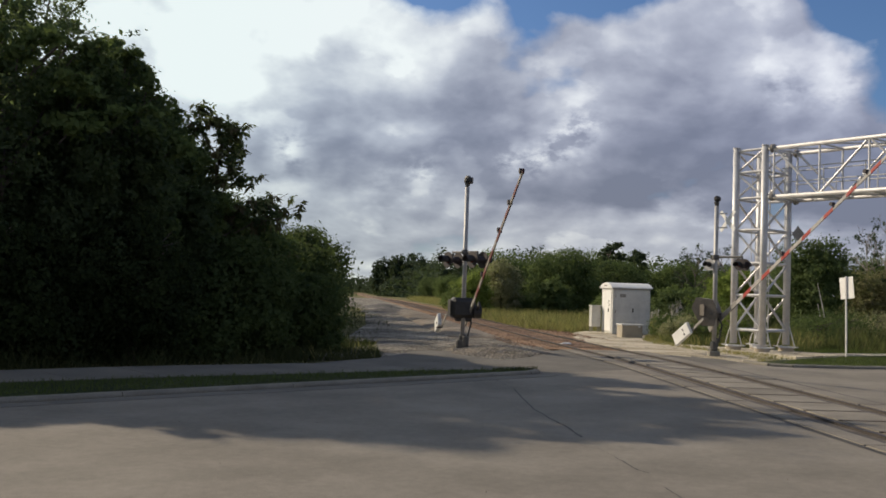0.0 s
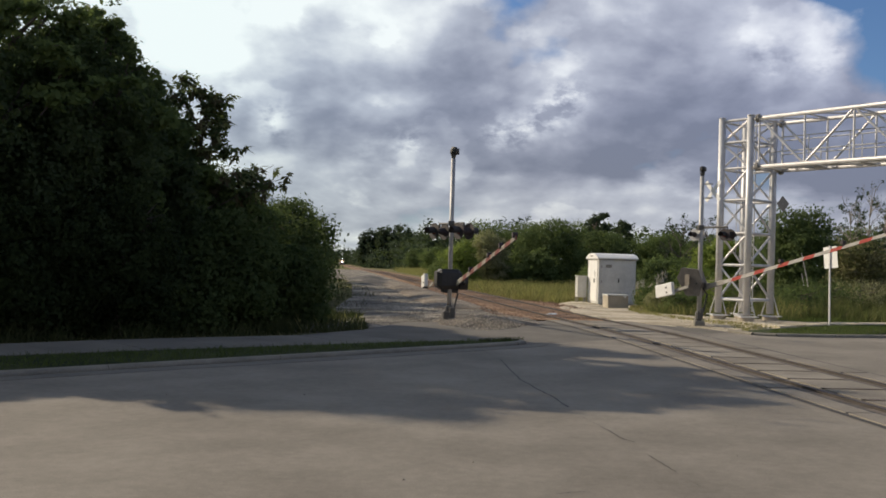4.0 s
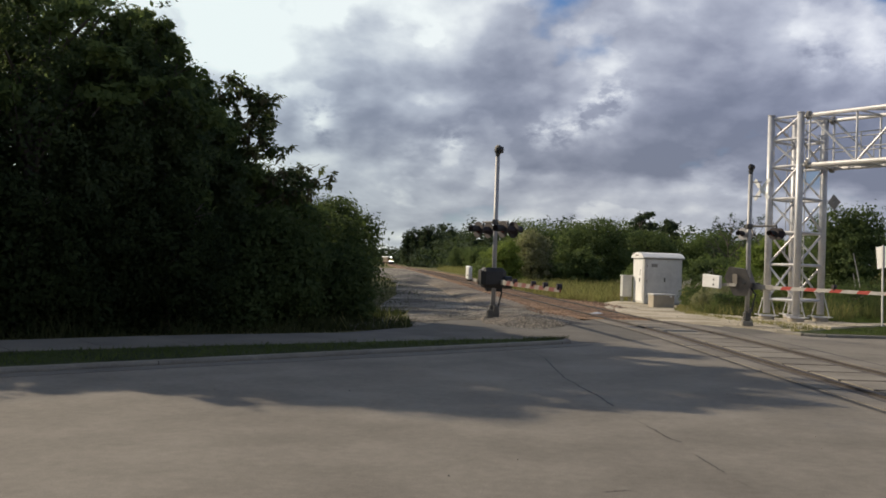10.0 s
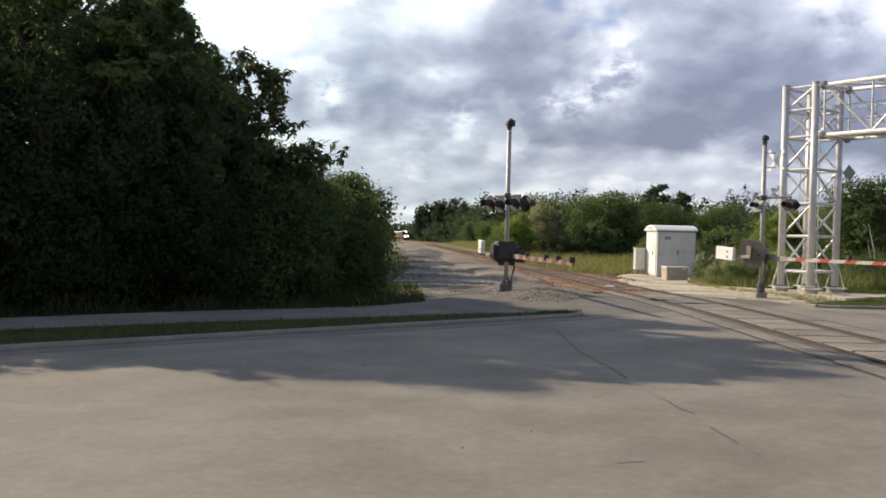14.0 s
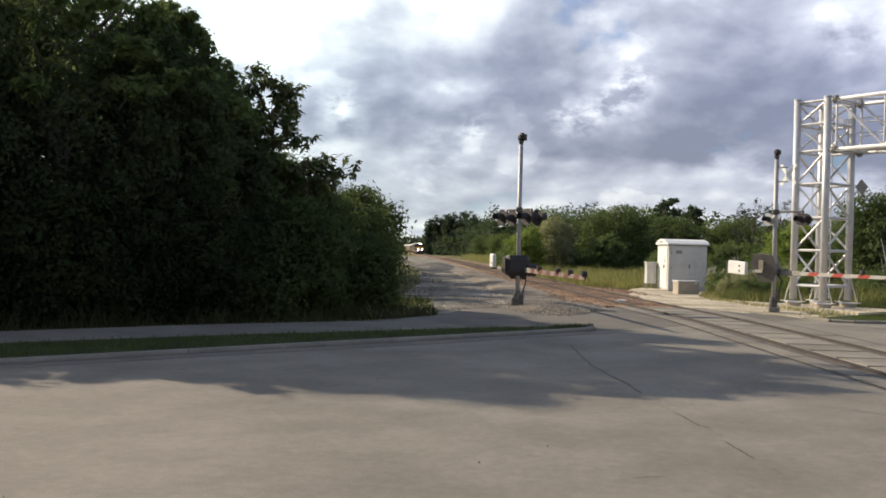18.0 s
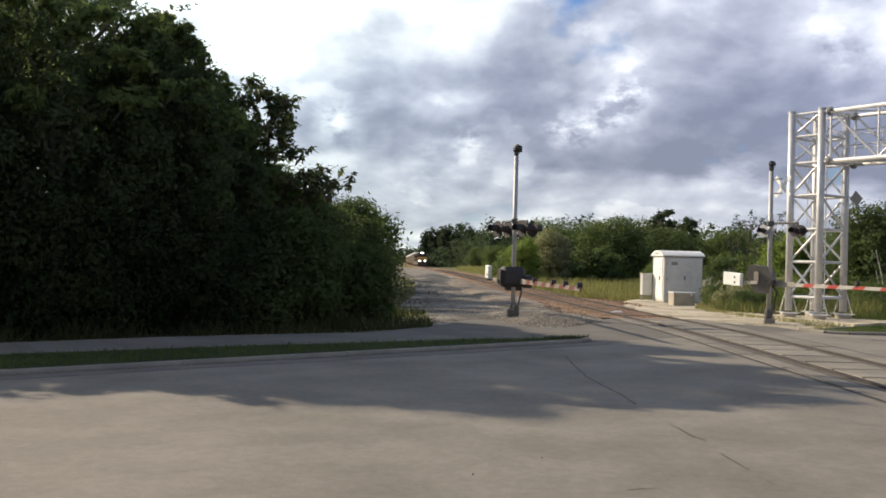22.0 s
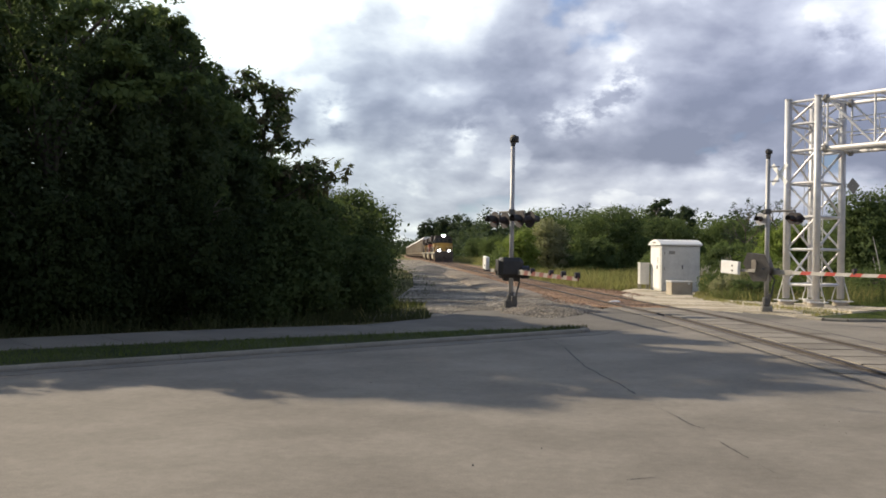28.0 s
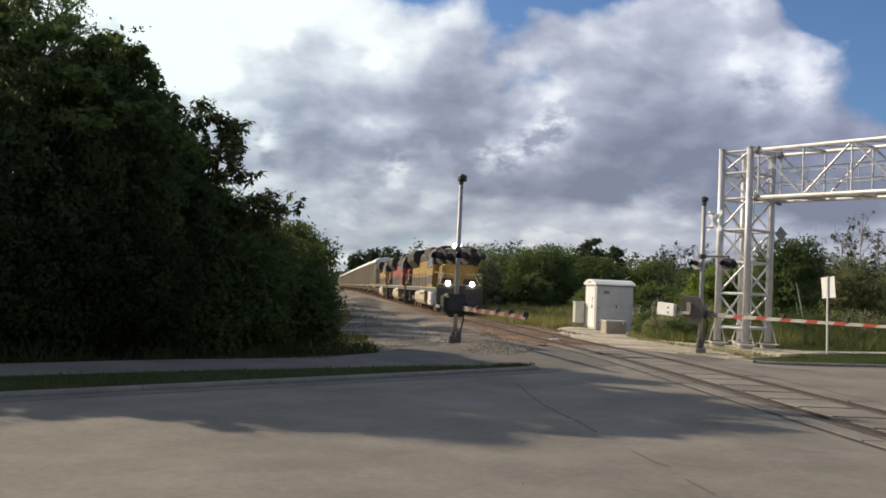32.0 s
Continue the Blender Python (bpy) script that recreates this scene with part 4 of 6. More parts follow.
def hanging_sprays(name, mat, spots, size, seed):
    """Whorls of long leaves that hang from the twigs' ends."""
    r = np.random.default_rng(seed)
    at = np.repeat(np.asarray(spots, float), 9, axis=0)
    n = len(at)
    a = r.uniform(0, 2 * np.pi, n)
    fall = r.uniform(-0.35, 1.25, n)
    u = np.stack([np.cos(a) * np.cos(fall), np.sin(a) * np.cos(fall), -np.sin(fall)], 1)
    w = np.cross(u, r.normal(size=(n, 3)) * 0.6 + np.array([0, 0, 1.0]))
    w /= np.linalg.norm(w, axis=1)[:, None]
    s = (size * r.uniform(0.6, 1.25, n))[:, None]
    at = at + r.normal(size=(n, 3)) * 0.035
    sag = np.array([0, 0, -0.12]) * s
    return quads(name, mat, np.stack([at, at + u * s * 0.5 + w * s * 0.2, at + u * s + sag, at + u * s * 0.5 - w * s * 0.2], 1))


def drooping_tree():
    """A thin leaning tree whose large leaves hang in loose sprays."""
    root = thing("tree", pose(-8.6, 23.4, -0.1), "thin leaning tree with large drooping brownish leaves", "tree")
    stem = Mesh()
    pts = [(0, 0, 0), (0.1, 0, 1.5), (0.2, 0.1, 2.9), (0.2, 0.1, 4.2), (0.25, 0.1, 5.2), (0.3, 0.1, 5.8)]
    for k, (a, b) in enumerate(zip(pts, pts[1:])):
        stem.tube(a, b, 0.085 - 0.013 * k, 0.072 - 0.013 * k, 7, False)
    part("trunk", stem, M["bark"], root, smooth=True)
    rnd = random.Random(44)
    tips, leafy = [], []
    # limbs in order up the stem: (point of the stem, sideways reach, depth, end height)
    for k, dx, dy, z in [(5, -0.5, 0.2, 6.6), (5, 0.15, -0.3, 6.15), (5, 0.5, 0.3, 6.05), (4, -0.6, -0.2, 6.1), (4, 0.6, -0.2, 5.8), (4, 0.9, 0.1, 6.05), (4, 0.75, 0.5, 5.45), (3, 0.95, -0.2, 5.3), (3, 0.35, -0.4, 5.4), (3, 1.25, 0.3, 4.65), (3, 0.7, -0.5, 4.6),
                         (2, 1.75, 0.2, 4.25), (2, 2.1, 0.5, 4.25), (2, 2.65, 0.3, 3.95), (2, 2.2, -0.2, 3.55), (2, 1.4, -0.4, 3.95), (2, 0.75, -0.4, 4.2), (1, 1.6, 0.4, 3.0), (1, 2.1, 0.5, 2.6), (1, 1.1, -0.4, 2.9)]:
        a, b = Vector(pts[k]), Vector((dx, dy, z + 0.1))
        mid = a.lerp(b, 0.55) + Vector((0, 0, 0.14))
        part("limb", Mesh().tube(a, mid, 0.026, 0.016, 5, False).tube(mid, b, 0.016, 0.006, 5, False), M["bark"], root)
        for j in range(9):
            tips.append(mid.lerp(b, -0.15 + j * 0.14) + Vector((rnd.uniform(-0.19, 0.19), rnd.uniform(-0.25, 0.25), rnd.uniform(-0.16, 0.1))))
        leafy.append((tuple(mid.lerp(b, 0.3)), (0.2, 0.25, 0.16)))
    # sunlight on the upper sprays is put in as a paler leaf colour
    pale = [p for k, p in enumerate(tips) if p.z > 3.6 and k % 5 in (1, 2) or k % 7 == 0]
    part("crown", hanging_sprays("crown", M["leaf_russet"], [p for p in tips if p not in pale], 0.24, 44), None, root)
    part("pale_sprays", hanging_sprays("pale_sprays", M["leaf_sunlit"], pale, 0.21, 46), None, root, "leaf sprays in a paler colour that stands for sunlight")
    leafy += [((-0.35 + 0.12 * k, 0.5 - 0.1 * k, 5.4 - 0.42 * k), (0.3, 0.36, 0.26)) for k in range(5)]
    part("inner_crown", leaf_cloud("inner_crown", M["leaf_dark"], leafy, 3400, 0.14, 45, clump=0.11), None, root)


def open_tree(at, height, radius, seed):
    """A tall tree whose leaves sit in flat, separate clumps."""
    rnd = random.Random(seed)
    root = thing("tree", pose(*at, -0.1), "tall dark tree with flat open clumps of leaves above the thicket", "tree", "tall open trees")
    stem, top = Mesh(), Vector((0.2, 0, height * 0.9))
    stem.tube((0, 0, 0), (0.1, 0, height * 0.5), 0.2, 0.14, 8, False).tube((0.1, 0, height * 0.5), top, 0.14, 0.06, 8, False)
    part("trunk", stem, M["bark"], root, smooth=True)
    lobes = []
    for k in range(9):
        f = k / 8
        a = k * 2.4
        c = Vector((math.cos(a) * radius * rnd.uniform(0.55, 1.0) * (1 - 0.5 * f), math.sin(a) * radius * 0.6, height * (0.58 + 0.40 * f)))
        base = Vector((0.1, 0, c.z - height * rnd.uniform(0.12, 0.2)))
        part("limb", Mesh().tube(base, base.lerp(c, 0.5) + Vector((0, 0, 0.3)), 0.08, 0.05, 5, False).tube(base.lerp(c, 0.5) + Vector((0, 0, 0.3)), c, 0.05, 0.02, 5, False), M["bark"], root)
        for j in range(3):
            d = Vector((rnd.uniform(-0.35, 0.35) * radius, rnd.uniform(-0.4, 0.4) * radius, rnd.uniform(-0.04, 0.045) * height))
            lobes.append((tuple(c + d), (radius * rnd.uniform(0.18, 0.3), radius * 0.25, height * rnd.uniform(0.028, 0.05))))
    part("crown", leaf_cloud("crown", M["leaf_far"], lobes, 3600, 0.30, seed, clump=0.16, shell=0.2), None, root)


def bare_tree(at, height, spread, seed, wood, name="tree", label="bare grey tree with thin twigs and few leaves", group="bare trees"):
    """A tree with forked bare twigs and a few leaves left."""
    rnd = random.Random(seed)
    root = thing(name, pose(*at, -0.1), label, name, group)
    trunk, p, ends = Mesh(), Vector((0, 0, 0)), []
    for k in range(5):
        q = Vector((rnd.uniform(-0.16, 0.16) * (k + 1), rnd.uniform(-0.16, 0.16) * (k + 1), height * 0.15 * (k + 1)))
        trunk.tube(p, q, 0.017 * height * (1 - k / 6), 0.017 * height * (1 - (k + 1) / 6), 6, False)
        ends.append(q)
        p = q
    part("trunk", trunk, wood, root, smooth=True)
    spots = []

    def grow(me, a, way, length, r, depth):
        b = a + way * length
        me.tube(a, b, r, r * 0.6, 4, False)
        if depth == 0:
            spots.append((tuple(b), (0.1, 0.1, 0.07)))
            return
        for _ in range(3):
            turn = Vector((rnd.uniform(-1, 1), rnd.uniform(-1, 1), rnd.uniform(-0.35, 0.8)))
            grow(me, b.lerp(a, rnd.uniform(0, 0.45)), (way + turn * 0.75).normalized(), length * rnd.uniform(0.5, 0.8), r * 0.55, depth - 1)

    for k in range(12):
        a = ends[1 + k % 4]
        ang, me = k * 2.4 + rnd.uniform(-0.4, 0.4), Mesh()
        grow(me, a, Vector((math.cos(ang), math.sin(ang), rnd.uniform(0.4, 1.3))).normalized(), spread * rnd.uniform(0.42, 0.62), min(0.04, 0.012 * height), 2)
        part("limb", me, wood, root)
    if height > 3:
        part("crown", leaf_cloud("crown", M["leaf_far"], spots[::2], 700, 0.16, seed, clump=0.16, shell=0.1), None, root)


def right_trees():
    rows = []
    rnd = random.Random(9)
    protos = [tree("tree", (-3.0, 92.0, -0.1), 6.2, 4.0, M["leaf_mid"], 61, "green broadleaf tree in the thicket behind the track", 17000, 0.23, 0.0, "thicket behind the track"),
              tree("tree", (3.0, 88.0, -0.1), 6.5, 4.3, M["leaf_deep"], 62, "green broadleaf tree in the thicket behind the track", 17000, 0.23, 0.0, "thicket behind the track", bumps=22, bump=0.3),
              tree("tree", (-2.8, 101.0, -0.1), 5.0, 3.2, M["leaf_light"], 63, "light green tree in the thicket behind the track", 14000, 0.23, 0.0, "thicket behind the track")]
    spots = [(8.5, 92, 1, 0.88), (14, 95, 0, 0.9), (19, 92, 1, 0.85), (-6.5, 118, 2, 0.9), (-3, 112, 0, 0.95), (1, 106, 1, 1.08), (9, 110, 0, 1.2), (18, 112, 1, 1.0), (27, 100, 0, 1.1),
             (-11, 141, 2, 0.85), (-4, 135, 1, 0.95), (-16, 168, 0, 0.8), (-8, 160, 2, 0.9), (-23.5, 205, 1, 0.85), (-14, 190, 0, 0.95), (24, 88, 1, 0.8), (30, 84, 0, 1.0), (37, 92, 1, 0.95), (45, 100, 0, 1.2)]
    for x, y, k, s in spots:
        o = copy_thing(protos[k], pose(x, y, -0.1 + dip(y), 0, 0, rnd.uniform(0, 360)))
        o.scale = (s, s, s)
    for (x, y), h, r, seed in [((16.5, 55), 5.7, 2.6, 71), ((21, 58), 4.1, 2.8, 72), ((27, 62), 5.0, 3.4, 73), ((13.2, 60), 4.0, 2.2, 74), ((33, 66), 6.0, 3.4, 75)]:
        tree("tree", (x, y, -0.1), h, r, {71: M["leaf_deep"], 74: M["leaf_light"], 72: M["leaf_dry"]}.get(seed, M["leaf_mid"]), seed, "green tree behind the signal bridge" if seed in (71, 74) else "thin green tree behind the signal bridge", 16000 if seed in (71, 74) else 8000, 0.2, 0.0, "trees behind the signal bridge")
    open_tree((8.4, 104), 7.9, 2.2, 81)
    open_tree((11.6, 106), 7.0, 1.7, 82)
    tree("bush", (-2.8, 82.0, -0.1), 4.8, 2.3, M["leaf_olive"], 85, "pale olive-brown bush at the edge of the thicket", 9000, 0.22, 0.0)
    for (x, y), h, r, seed in [((-4.9, 78), 3.6, 1.9, 89), ((-1.2, 83), 2.0, 1.5, 90), ((1.8, 80), 3.1, 2.1, 86), ((11.0, 70), 2.6, 2.0, 87), ((7.5, 76), 3.0, 2.2, 88)]:
        tree("bush", (x, y, -0.1), h, r, M["leaf_deep"] if seed in (86, 87) else M["leaf_light"] if seed == 89 else M["leaf_mid"], seed, "green bush at the edge of the thicket", 9000, 0.2, -0.05, "bushes at the thicket's edge")
    low = tree("bush", (-8.5, 98.0, -0.1), 1.7, 1.9, M["leaf_mid"], 161, "low green scrub along the foot of the thicket", 3600, 0.16, -0.1, "scrub along the thicket")
    for k in range(22):
        s = rnd.uniform(0.75, 1.5)
        o = copy_thing(low, pose(-7.0 + 1.9 * k + rnd.uniform(-0.6, 0.6), 92.0 - 0.55 * k + rnd.uniform(-3.0, 1.5) - (6 if k > 6 else 0), -0.1, 0, 0, rnd.uniform(0, 360)))
        o.scale = (s, s, s * rnd.uniform(0.8, 1.2))
    for (x, y), h, r, seed in [((7.3, 41.2), 1.0, 0.9, 141), ((8.7, 39.9), 1.2, 1.0, 142), ((7.0, 38.2), 0.8, 0.8, 143), ((9.9, 43.5), 1.3, 1.2, 144), ((8.4, 46), 1.2, 1.3, 145), ((12.5, 41), 1.1, 1.2, 146), ((6.5, 40.4), 0.75, 0.8, 147), ((7.9, 42.6), 1.1, 1.0, 148), ((6.3, 43.0), 0.9, 0.9, 149), ((9.3, 48.5), 1.9, 1.4, 150), ((13.6, 44.5), 1.2, 1.4, 157), ((15.4, 46), 1.3, 1.5, 158), ((17.6, 48), 1.3, 1.6, 159)]:
        tree("bush", (x, y, -0.1), h * 1.25, r * 1.2, M["leaf_light"] if seed in (150, 142) else M["leaf_deep"] if seed % 3 else M["leaf_olive"], seed, "low scrub bush in the rough grass", 2600, 0.1, -0.05, "scrub beside the signal bridge")
    for (x, y), h, r, seed in [((14.0, 82), 6.6, 2.4, 91), ((16.4, 80), 6.3, 2.2, 96), ((24.5, 66), 8.0, 2.8, 92), ((21.5, 60), 6.8, 2.2, 93), ((22.8, 57), 6.2, 2.4, 95)]:
        bare_tree((x, y), h, r, seed, M["bark"] if seed in (91, 96) else M["twig"])
    for (x, y), h, r, seed in [((7.3, 52.0), 1.5, 0.9, 171), ((8.3, 52.6), 1.2, 0.8, 172), ((6.6, 53.5), 1.1, 0.7, 173)]:
        bare_tree((x, y), h, r, seed, M["pale_wood"], "bush", "pale leafless brush in the dry grass", "dead brush")
    for (x, y), h, lean, seed in [((14.35, 46), 1.9, -0.3, 1), ((14.7, 46.4), 2.9, -0.55, 2)]:
        stem = thing("dead_stem", pose(x, y, -0.1), "pale leaning dead stem in the tall grass", "dead stem", "dead stems in the grass")
        part("stem", Mesh().tube((0, 0, 0), (lean * 0.5, 0, h * 0.55), 0.04, 0.032, 7).tube((lean * 0.5, 0, h * 0.55), (lean, 0.05, h), 0.032, 0.015, 7), M["pale_wood"], stem)
    for (x, y), h, r, seed in [((-72.3, 412), 15.5, 4.0, 94), ((-67.5, 410), 18.0, 5.0, 95), ((-62, 404), 19.5, 5.0, 96), ((-56, 400), 20.0, 5.0, 97), ((-50.0, 396), 18.5, 5.5, 98), ((-76, 440), 12.0, 5.0, 99), ((-44, 390), 16.0, 6.0, 100), ((-37.5, 386), 15.5, 5.5, 101), ((-31, 380), 15.0, 5.5, 102), ((-24.5, 376), 15.5, 5.5, 103), ((-18, 372), 14.5, 5.5, 104)]:
        tree("tree", (x, y, -0.1 + dip(y)), h, r, M["leaf_far"], seed, "tall dark tree beside the distant track", 6000, 0.8, 0.0, "dark trees beside the distant track")
    # the far wood along the track
    lobes = [((track_x(y) + 9 + rnd.uniform(0, 10) + y * 0.012, y, rnd.uniform(1, 2.5)), (5.0, 5.0, 6.5 + rnd.uniform(0, 3.5) + y * 0.008)) for y in range(215, 700, 7)]
    lobes += [((-250 + x + rnd.uniform(-3, 3), 1200 + rnd.uniform(-20, 40), 1.0), (7, 7, 7.5 + rnd.uniform(0, 4))) for x in range(-130, 110, 8)]
    lobes += [((track_x(y) - 21 - rnd.uniform(0, 10), y, 2.5), (5, 5, 4 + rnd.uniform(0, 2))) for y in range(110, 700, 9)]
    tagged(part("far_wood", leaf_cloud("far_wood", M["leaf_far"], lobes, 46000, 0.95, 5, clump=0.8), None, None, "distant dark wood on both sides of the track"), category="wood", kind="stuff")
    lobes = [((track_x(y) + 7.0 + rnd.uniform(0, 3.5), y, 1.5 + dip(y)), (3.2, 7, 4.6 + rnd.uniform(0, 2.6) + max(0, y - 420) * 0.016)) for y in range(330, 900, 9)]
    lobes += [((track_x(y) - 9.5 - rnd.uniform(0, 6), y, 1.5 + dip(y)), (4.5, 6, 4.5 + rnd.uniform(0, 3))) for y in range(400, 700, 12)]
    lobes += [((-215 + 8 * k, 940 + rnd.uniform(-20, 20), 1.0), (9, 9, 13 + rnd.uniform(0, 5))) for k in range(12)]
    lobes += [((-177 + 4 * k, 800 + rnd.uniform(-8, 8), 1.0), (4.5, 6, 11 + rnd.uniform(0, 4))) for k in range(10)]
    tagged(part("far_stand", leaf_cloud("far_stand", M["leaf_far"], lobes, 46000, 1.3, 8, clump=0.7, stray=0.0), None, None, "distant dark trees close beside the track's far end"), category="wood", kind="stuff")
    lobes = [((x, 150 + rnd.uniform(-15, 25) + abs(x) * 0.05, 2.5), (7, 6, 4.5 + rnd.uniform(0, 3))) for x in range(0, 160, 6)]
    lobes += [((x, 75 + rnd.uniform(-10, 10), 2.5), (6, 6, 4 + rnd.uniform(0, 2))) for x in range(50, 130, 6)]
    tagged(part("wood_belt", leaf_cloud("wood_belt", M["leaf_far"], lobes, 34000, 0.7, 6, clump=0.7), None, None, "belt of dark wood behind the thicket"), category="wood", kind="stuff")


# ---- grass and stones ----
def blades(name, mat, spots, height, width, seed, label, lean=0.45):
    r = np.random.default_rng(seed)
    p = np.asarray(spots, float)
    n = len(p)
    a = r.uniform(0, 2 * np.pi, n)
    side = np.stack([np.cos(a), np.sin(a), 0 * a], 1)
    tuft = np.zeros(n)
    for _ in range(6):
        way, turn = r.normal(size=2) * 2.6, r.uniform(0, 6.28)
        tuft += np.sin(p[:, 0] * way[0] + p[:, 1] * way[1] + turn)
    ragged = np.clip(0.85 + 0.28 * tuft, 0.35, 1.6) if height > 0.15 else np.ones(n)
    h = (height * r.uniform(0.4, 1.2, n) * ragged)[:, None]
    tip = np.stack([r.normal(size=n) * lean, r.normal(size=n) * lean, np.ones(n)], 1) * h
    w = width * r.uniform(0.6, 1.3, n)[:, None]
    q = np.stack([p - side * w, p + side * w, p + tip * 0.6 + side * w * 0.7, p + tip - side * w * 0.1], 1)
    return tagged(part(name, quads(name, mat, q), None, None, label), category="grass", kind="stuff")


def inside(points, outline):
    x, y = points[:, 0], points[:, 1]
    hit = np.zeros(len(points), bool)
    n = len(outline)
    for i in range(n):
        (ax, ay), (bx, by) = outline[i], outline[(i + 1) % n]
        cross = (ay > y) != (by > y)
        hit ^= cross & (x < (bx - ax) * (y - ay) / (by - ay + 1e-12) + ax)
    return hit


def scatter(outline, count, seed, z):
    r = np.random.default_rng(seed)
    o = np.array(outline)
    p = r.uniform(o.min(0), o.max(0), (count * 3, 2))
    p = p[inside(p, outline)][:count]
    return np.column_stack([p, np.full(len(p), z)])


def flat(points):
    return [(p[0], p[1]) for p in points]


def grasses():
    blades("grass", M["grass"], scatter(flat([kp(-26, 0.2), kp(0.1, 0.2), kp(0.5, 0.4), kp(0.55, 0.5), kp(-0.4, 0.58), kp(-2.3, 1.1), kp(-7, 1.65), kp(-11, 1.95), kp(-26, 1.95)]), 34000, 1, 0.07), 0.085, 0.006, 1, "short green grass between kerb and sidewalk")
    blades("grass", M["weed"], scatter(flat([kp(-26, 3.95), kp(-4, 3.95), (-4.6, 23.4), (-5.2, 27), (-7, 27), kp(-26, 6)]), 12000, 2, -0.12), 0.38, 0.010, 2, "rough grass at the foot of the bushes")
    blades("grass", M["grass"], scatter([(7.2, 26.2), (9.0, 26.4), (12, 27.8), (16, 30.6), (20, 36), (10.3, 30.7), (8, 28)], 14000, 3, 0.065), 0.06, 0.008, 3, "green grass on the verge behind the far kerb")
    blades("grass", M["grass"], scatter([(9.0, 28.9), (10.4, 30.9), (12.6, 33.0), (13.4, 36.6), (9.4, 39.4), (8.0, 43), (7.4, 42), (9.2, 37.6), (10.6, 35.5), (10.2, 31)], 6000, 8, -0.1), 0.2, 0.012, 8, "ragged grass round the foot of the signal bridge")
    verge = [(7.4, 35.6), (6.2, 35.6), (5.5, 37.2), (5.5, 40), (6.2, 43), (6.8, 46), (9, 46), (12.6, 40), (11.2, 36.4), (9.4, 35.6)]
    blades("grass", M["verge_grass"], scatter(verge, 12000, 9, -0.1), 0.42, 0.012, 9, "tall ragged green grass between cabinet and gate")
    blades("grass", M["grass_dry"], scatter(verge, 2600, 10, -0.1), 0.5, 0.014, 10, "tall dry grass between cabinet and gate")
    blades("grass", M["grass_dry"], scatter([(6.9, 27.6), (8.4, 29.2), (8.4, 30.4), (6.6, 33.2), (5.7, 35.4), (5.4, 40), (6.2, 44), (5.6, 44), (4.8, 39), (4.9, 35.6), (5.9, 32.6), (6.9, 29.8)], 3200, 15, -0.02), 0.13, 0.012, 15, "thin dry tufts on the sandy verge")
    blades("grass", M["weed"], scatter(flat([kp(-0.9, 0.3), kp(0.4, 0.3), kp(0.8, 0.4), kp(0.82, 0.52), kp(0.5, 0.6), kp(-0.4, 0.62)]), 420, 20, 0.05), 0.1, 0.007, 20, "dark ragged grass at the tip of the grass strip")
    right = [(2.6, 48), (1.5, 45), (-0.2, 47), (-3, 60), (-8, 84), (-2, 90), (16, 90), (14, 60), (10.5, 52), (7.8, 48)]
    blades("grass", M["grass_dry"], scatter(right, 40000, 4, -0.12), 0.5, 0.024, 4, "tall yellow-green grass between track and thicket")
    blades("grass", M["verge_grass"], scatter([(9.5, 38.5), (14, 37), (22, 42), (32, 50), (30, 60), (12, 56), (8, 46)], 30000, 5, -0.12), 0.6, 0.028, 5, "tall green grass behind the signal bridge")
    blades("grass", M["verge_grass"], scatter(right, 14000, 21, -0.12), 0.55, 0.02, 21, "darker green tufts among the yellow grass")
    far = [tuple(track_at(84, 4))[:2], tuple(track_at(200, 5))[:2], tuple(track_at(200, 14))[:2], (-4, 90)]
    blades("grass", M["grass_dry"], scatter(far, 16000, 6, -0.12), 0.7, 0.04, 6, "yellow-green grass strip beside the far track")
    patch = [(-6.4, 21.6), (-4.6, 21.9), (-3.7, 22.6), (-3.7, 23.4), (-4.3, 26.2), (-5.0, 29.5), (-6.6, 30), (-7, 24)]
    blades("grass", M["weed"], scatter(patch, 5200, 17, -0.06), 0.27, 0.014, 17, "ragged weeds spreading from the bushes over the gravel")
    blades("grass", M["grass_dry"], scatter(patch, 140, 18, -0.06), 0.3, 0.012, 18, "dry stalks among the weeds beside the gravel")
    left = [(-5.6, 27), (-4.9, 27), (-7.0, 45), (-12, 70), (-24, 120), (-26, 120), (-14, 70), (-9, 45)]
    blades("grass", M["weed"], scatter(left, 9000, 7, -0.1), 0.2, 0.014, 7, "grass along the edge of the gravel")


def stones(name, mat, spots, size, seed, label):
    r = random.Random(seed)
    base = [Vector(p) for p in ((1, 0, 0), (-1, 0, 0), (0, 1, 0), (0, -1, 0), (0, 0, 1), (0, 0, -1))]
    faces = [(0, 2, 4), (2, 1, 4), (1, 3, 4), (3, 0, 4), (2, 0, 5), (1, 2, 5), (3, 1, 5), (0, 3, 5)]
    v, f = [], []
    for p in spots:
        s = size * r.uniform(0.5, 1.3)
        m = Euler((r.uniform(0, 6), r.uniform(0, 6), r.uniform(0, 6))).to_matrix()
        k = len(v)
        v += [tuple(Vector(p) + m @ (q * s * r.uniform(0.6, 1.1))) for q in base]
        f += [tuple(k + i for i in face) for face in faces]
    me = bpy.data.meshes.new(name)
    me.from_pydata(v, [], f)
    me.materials.append(mat)
    return tagged(part(name, me, None, None, label), category="stones", kind="stuff")


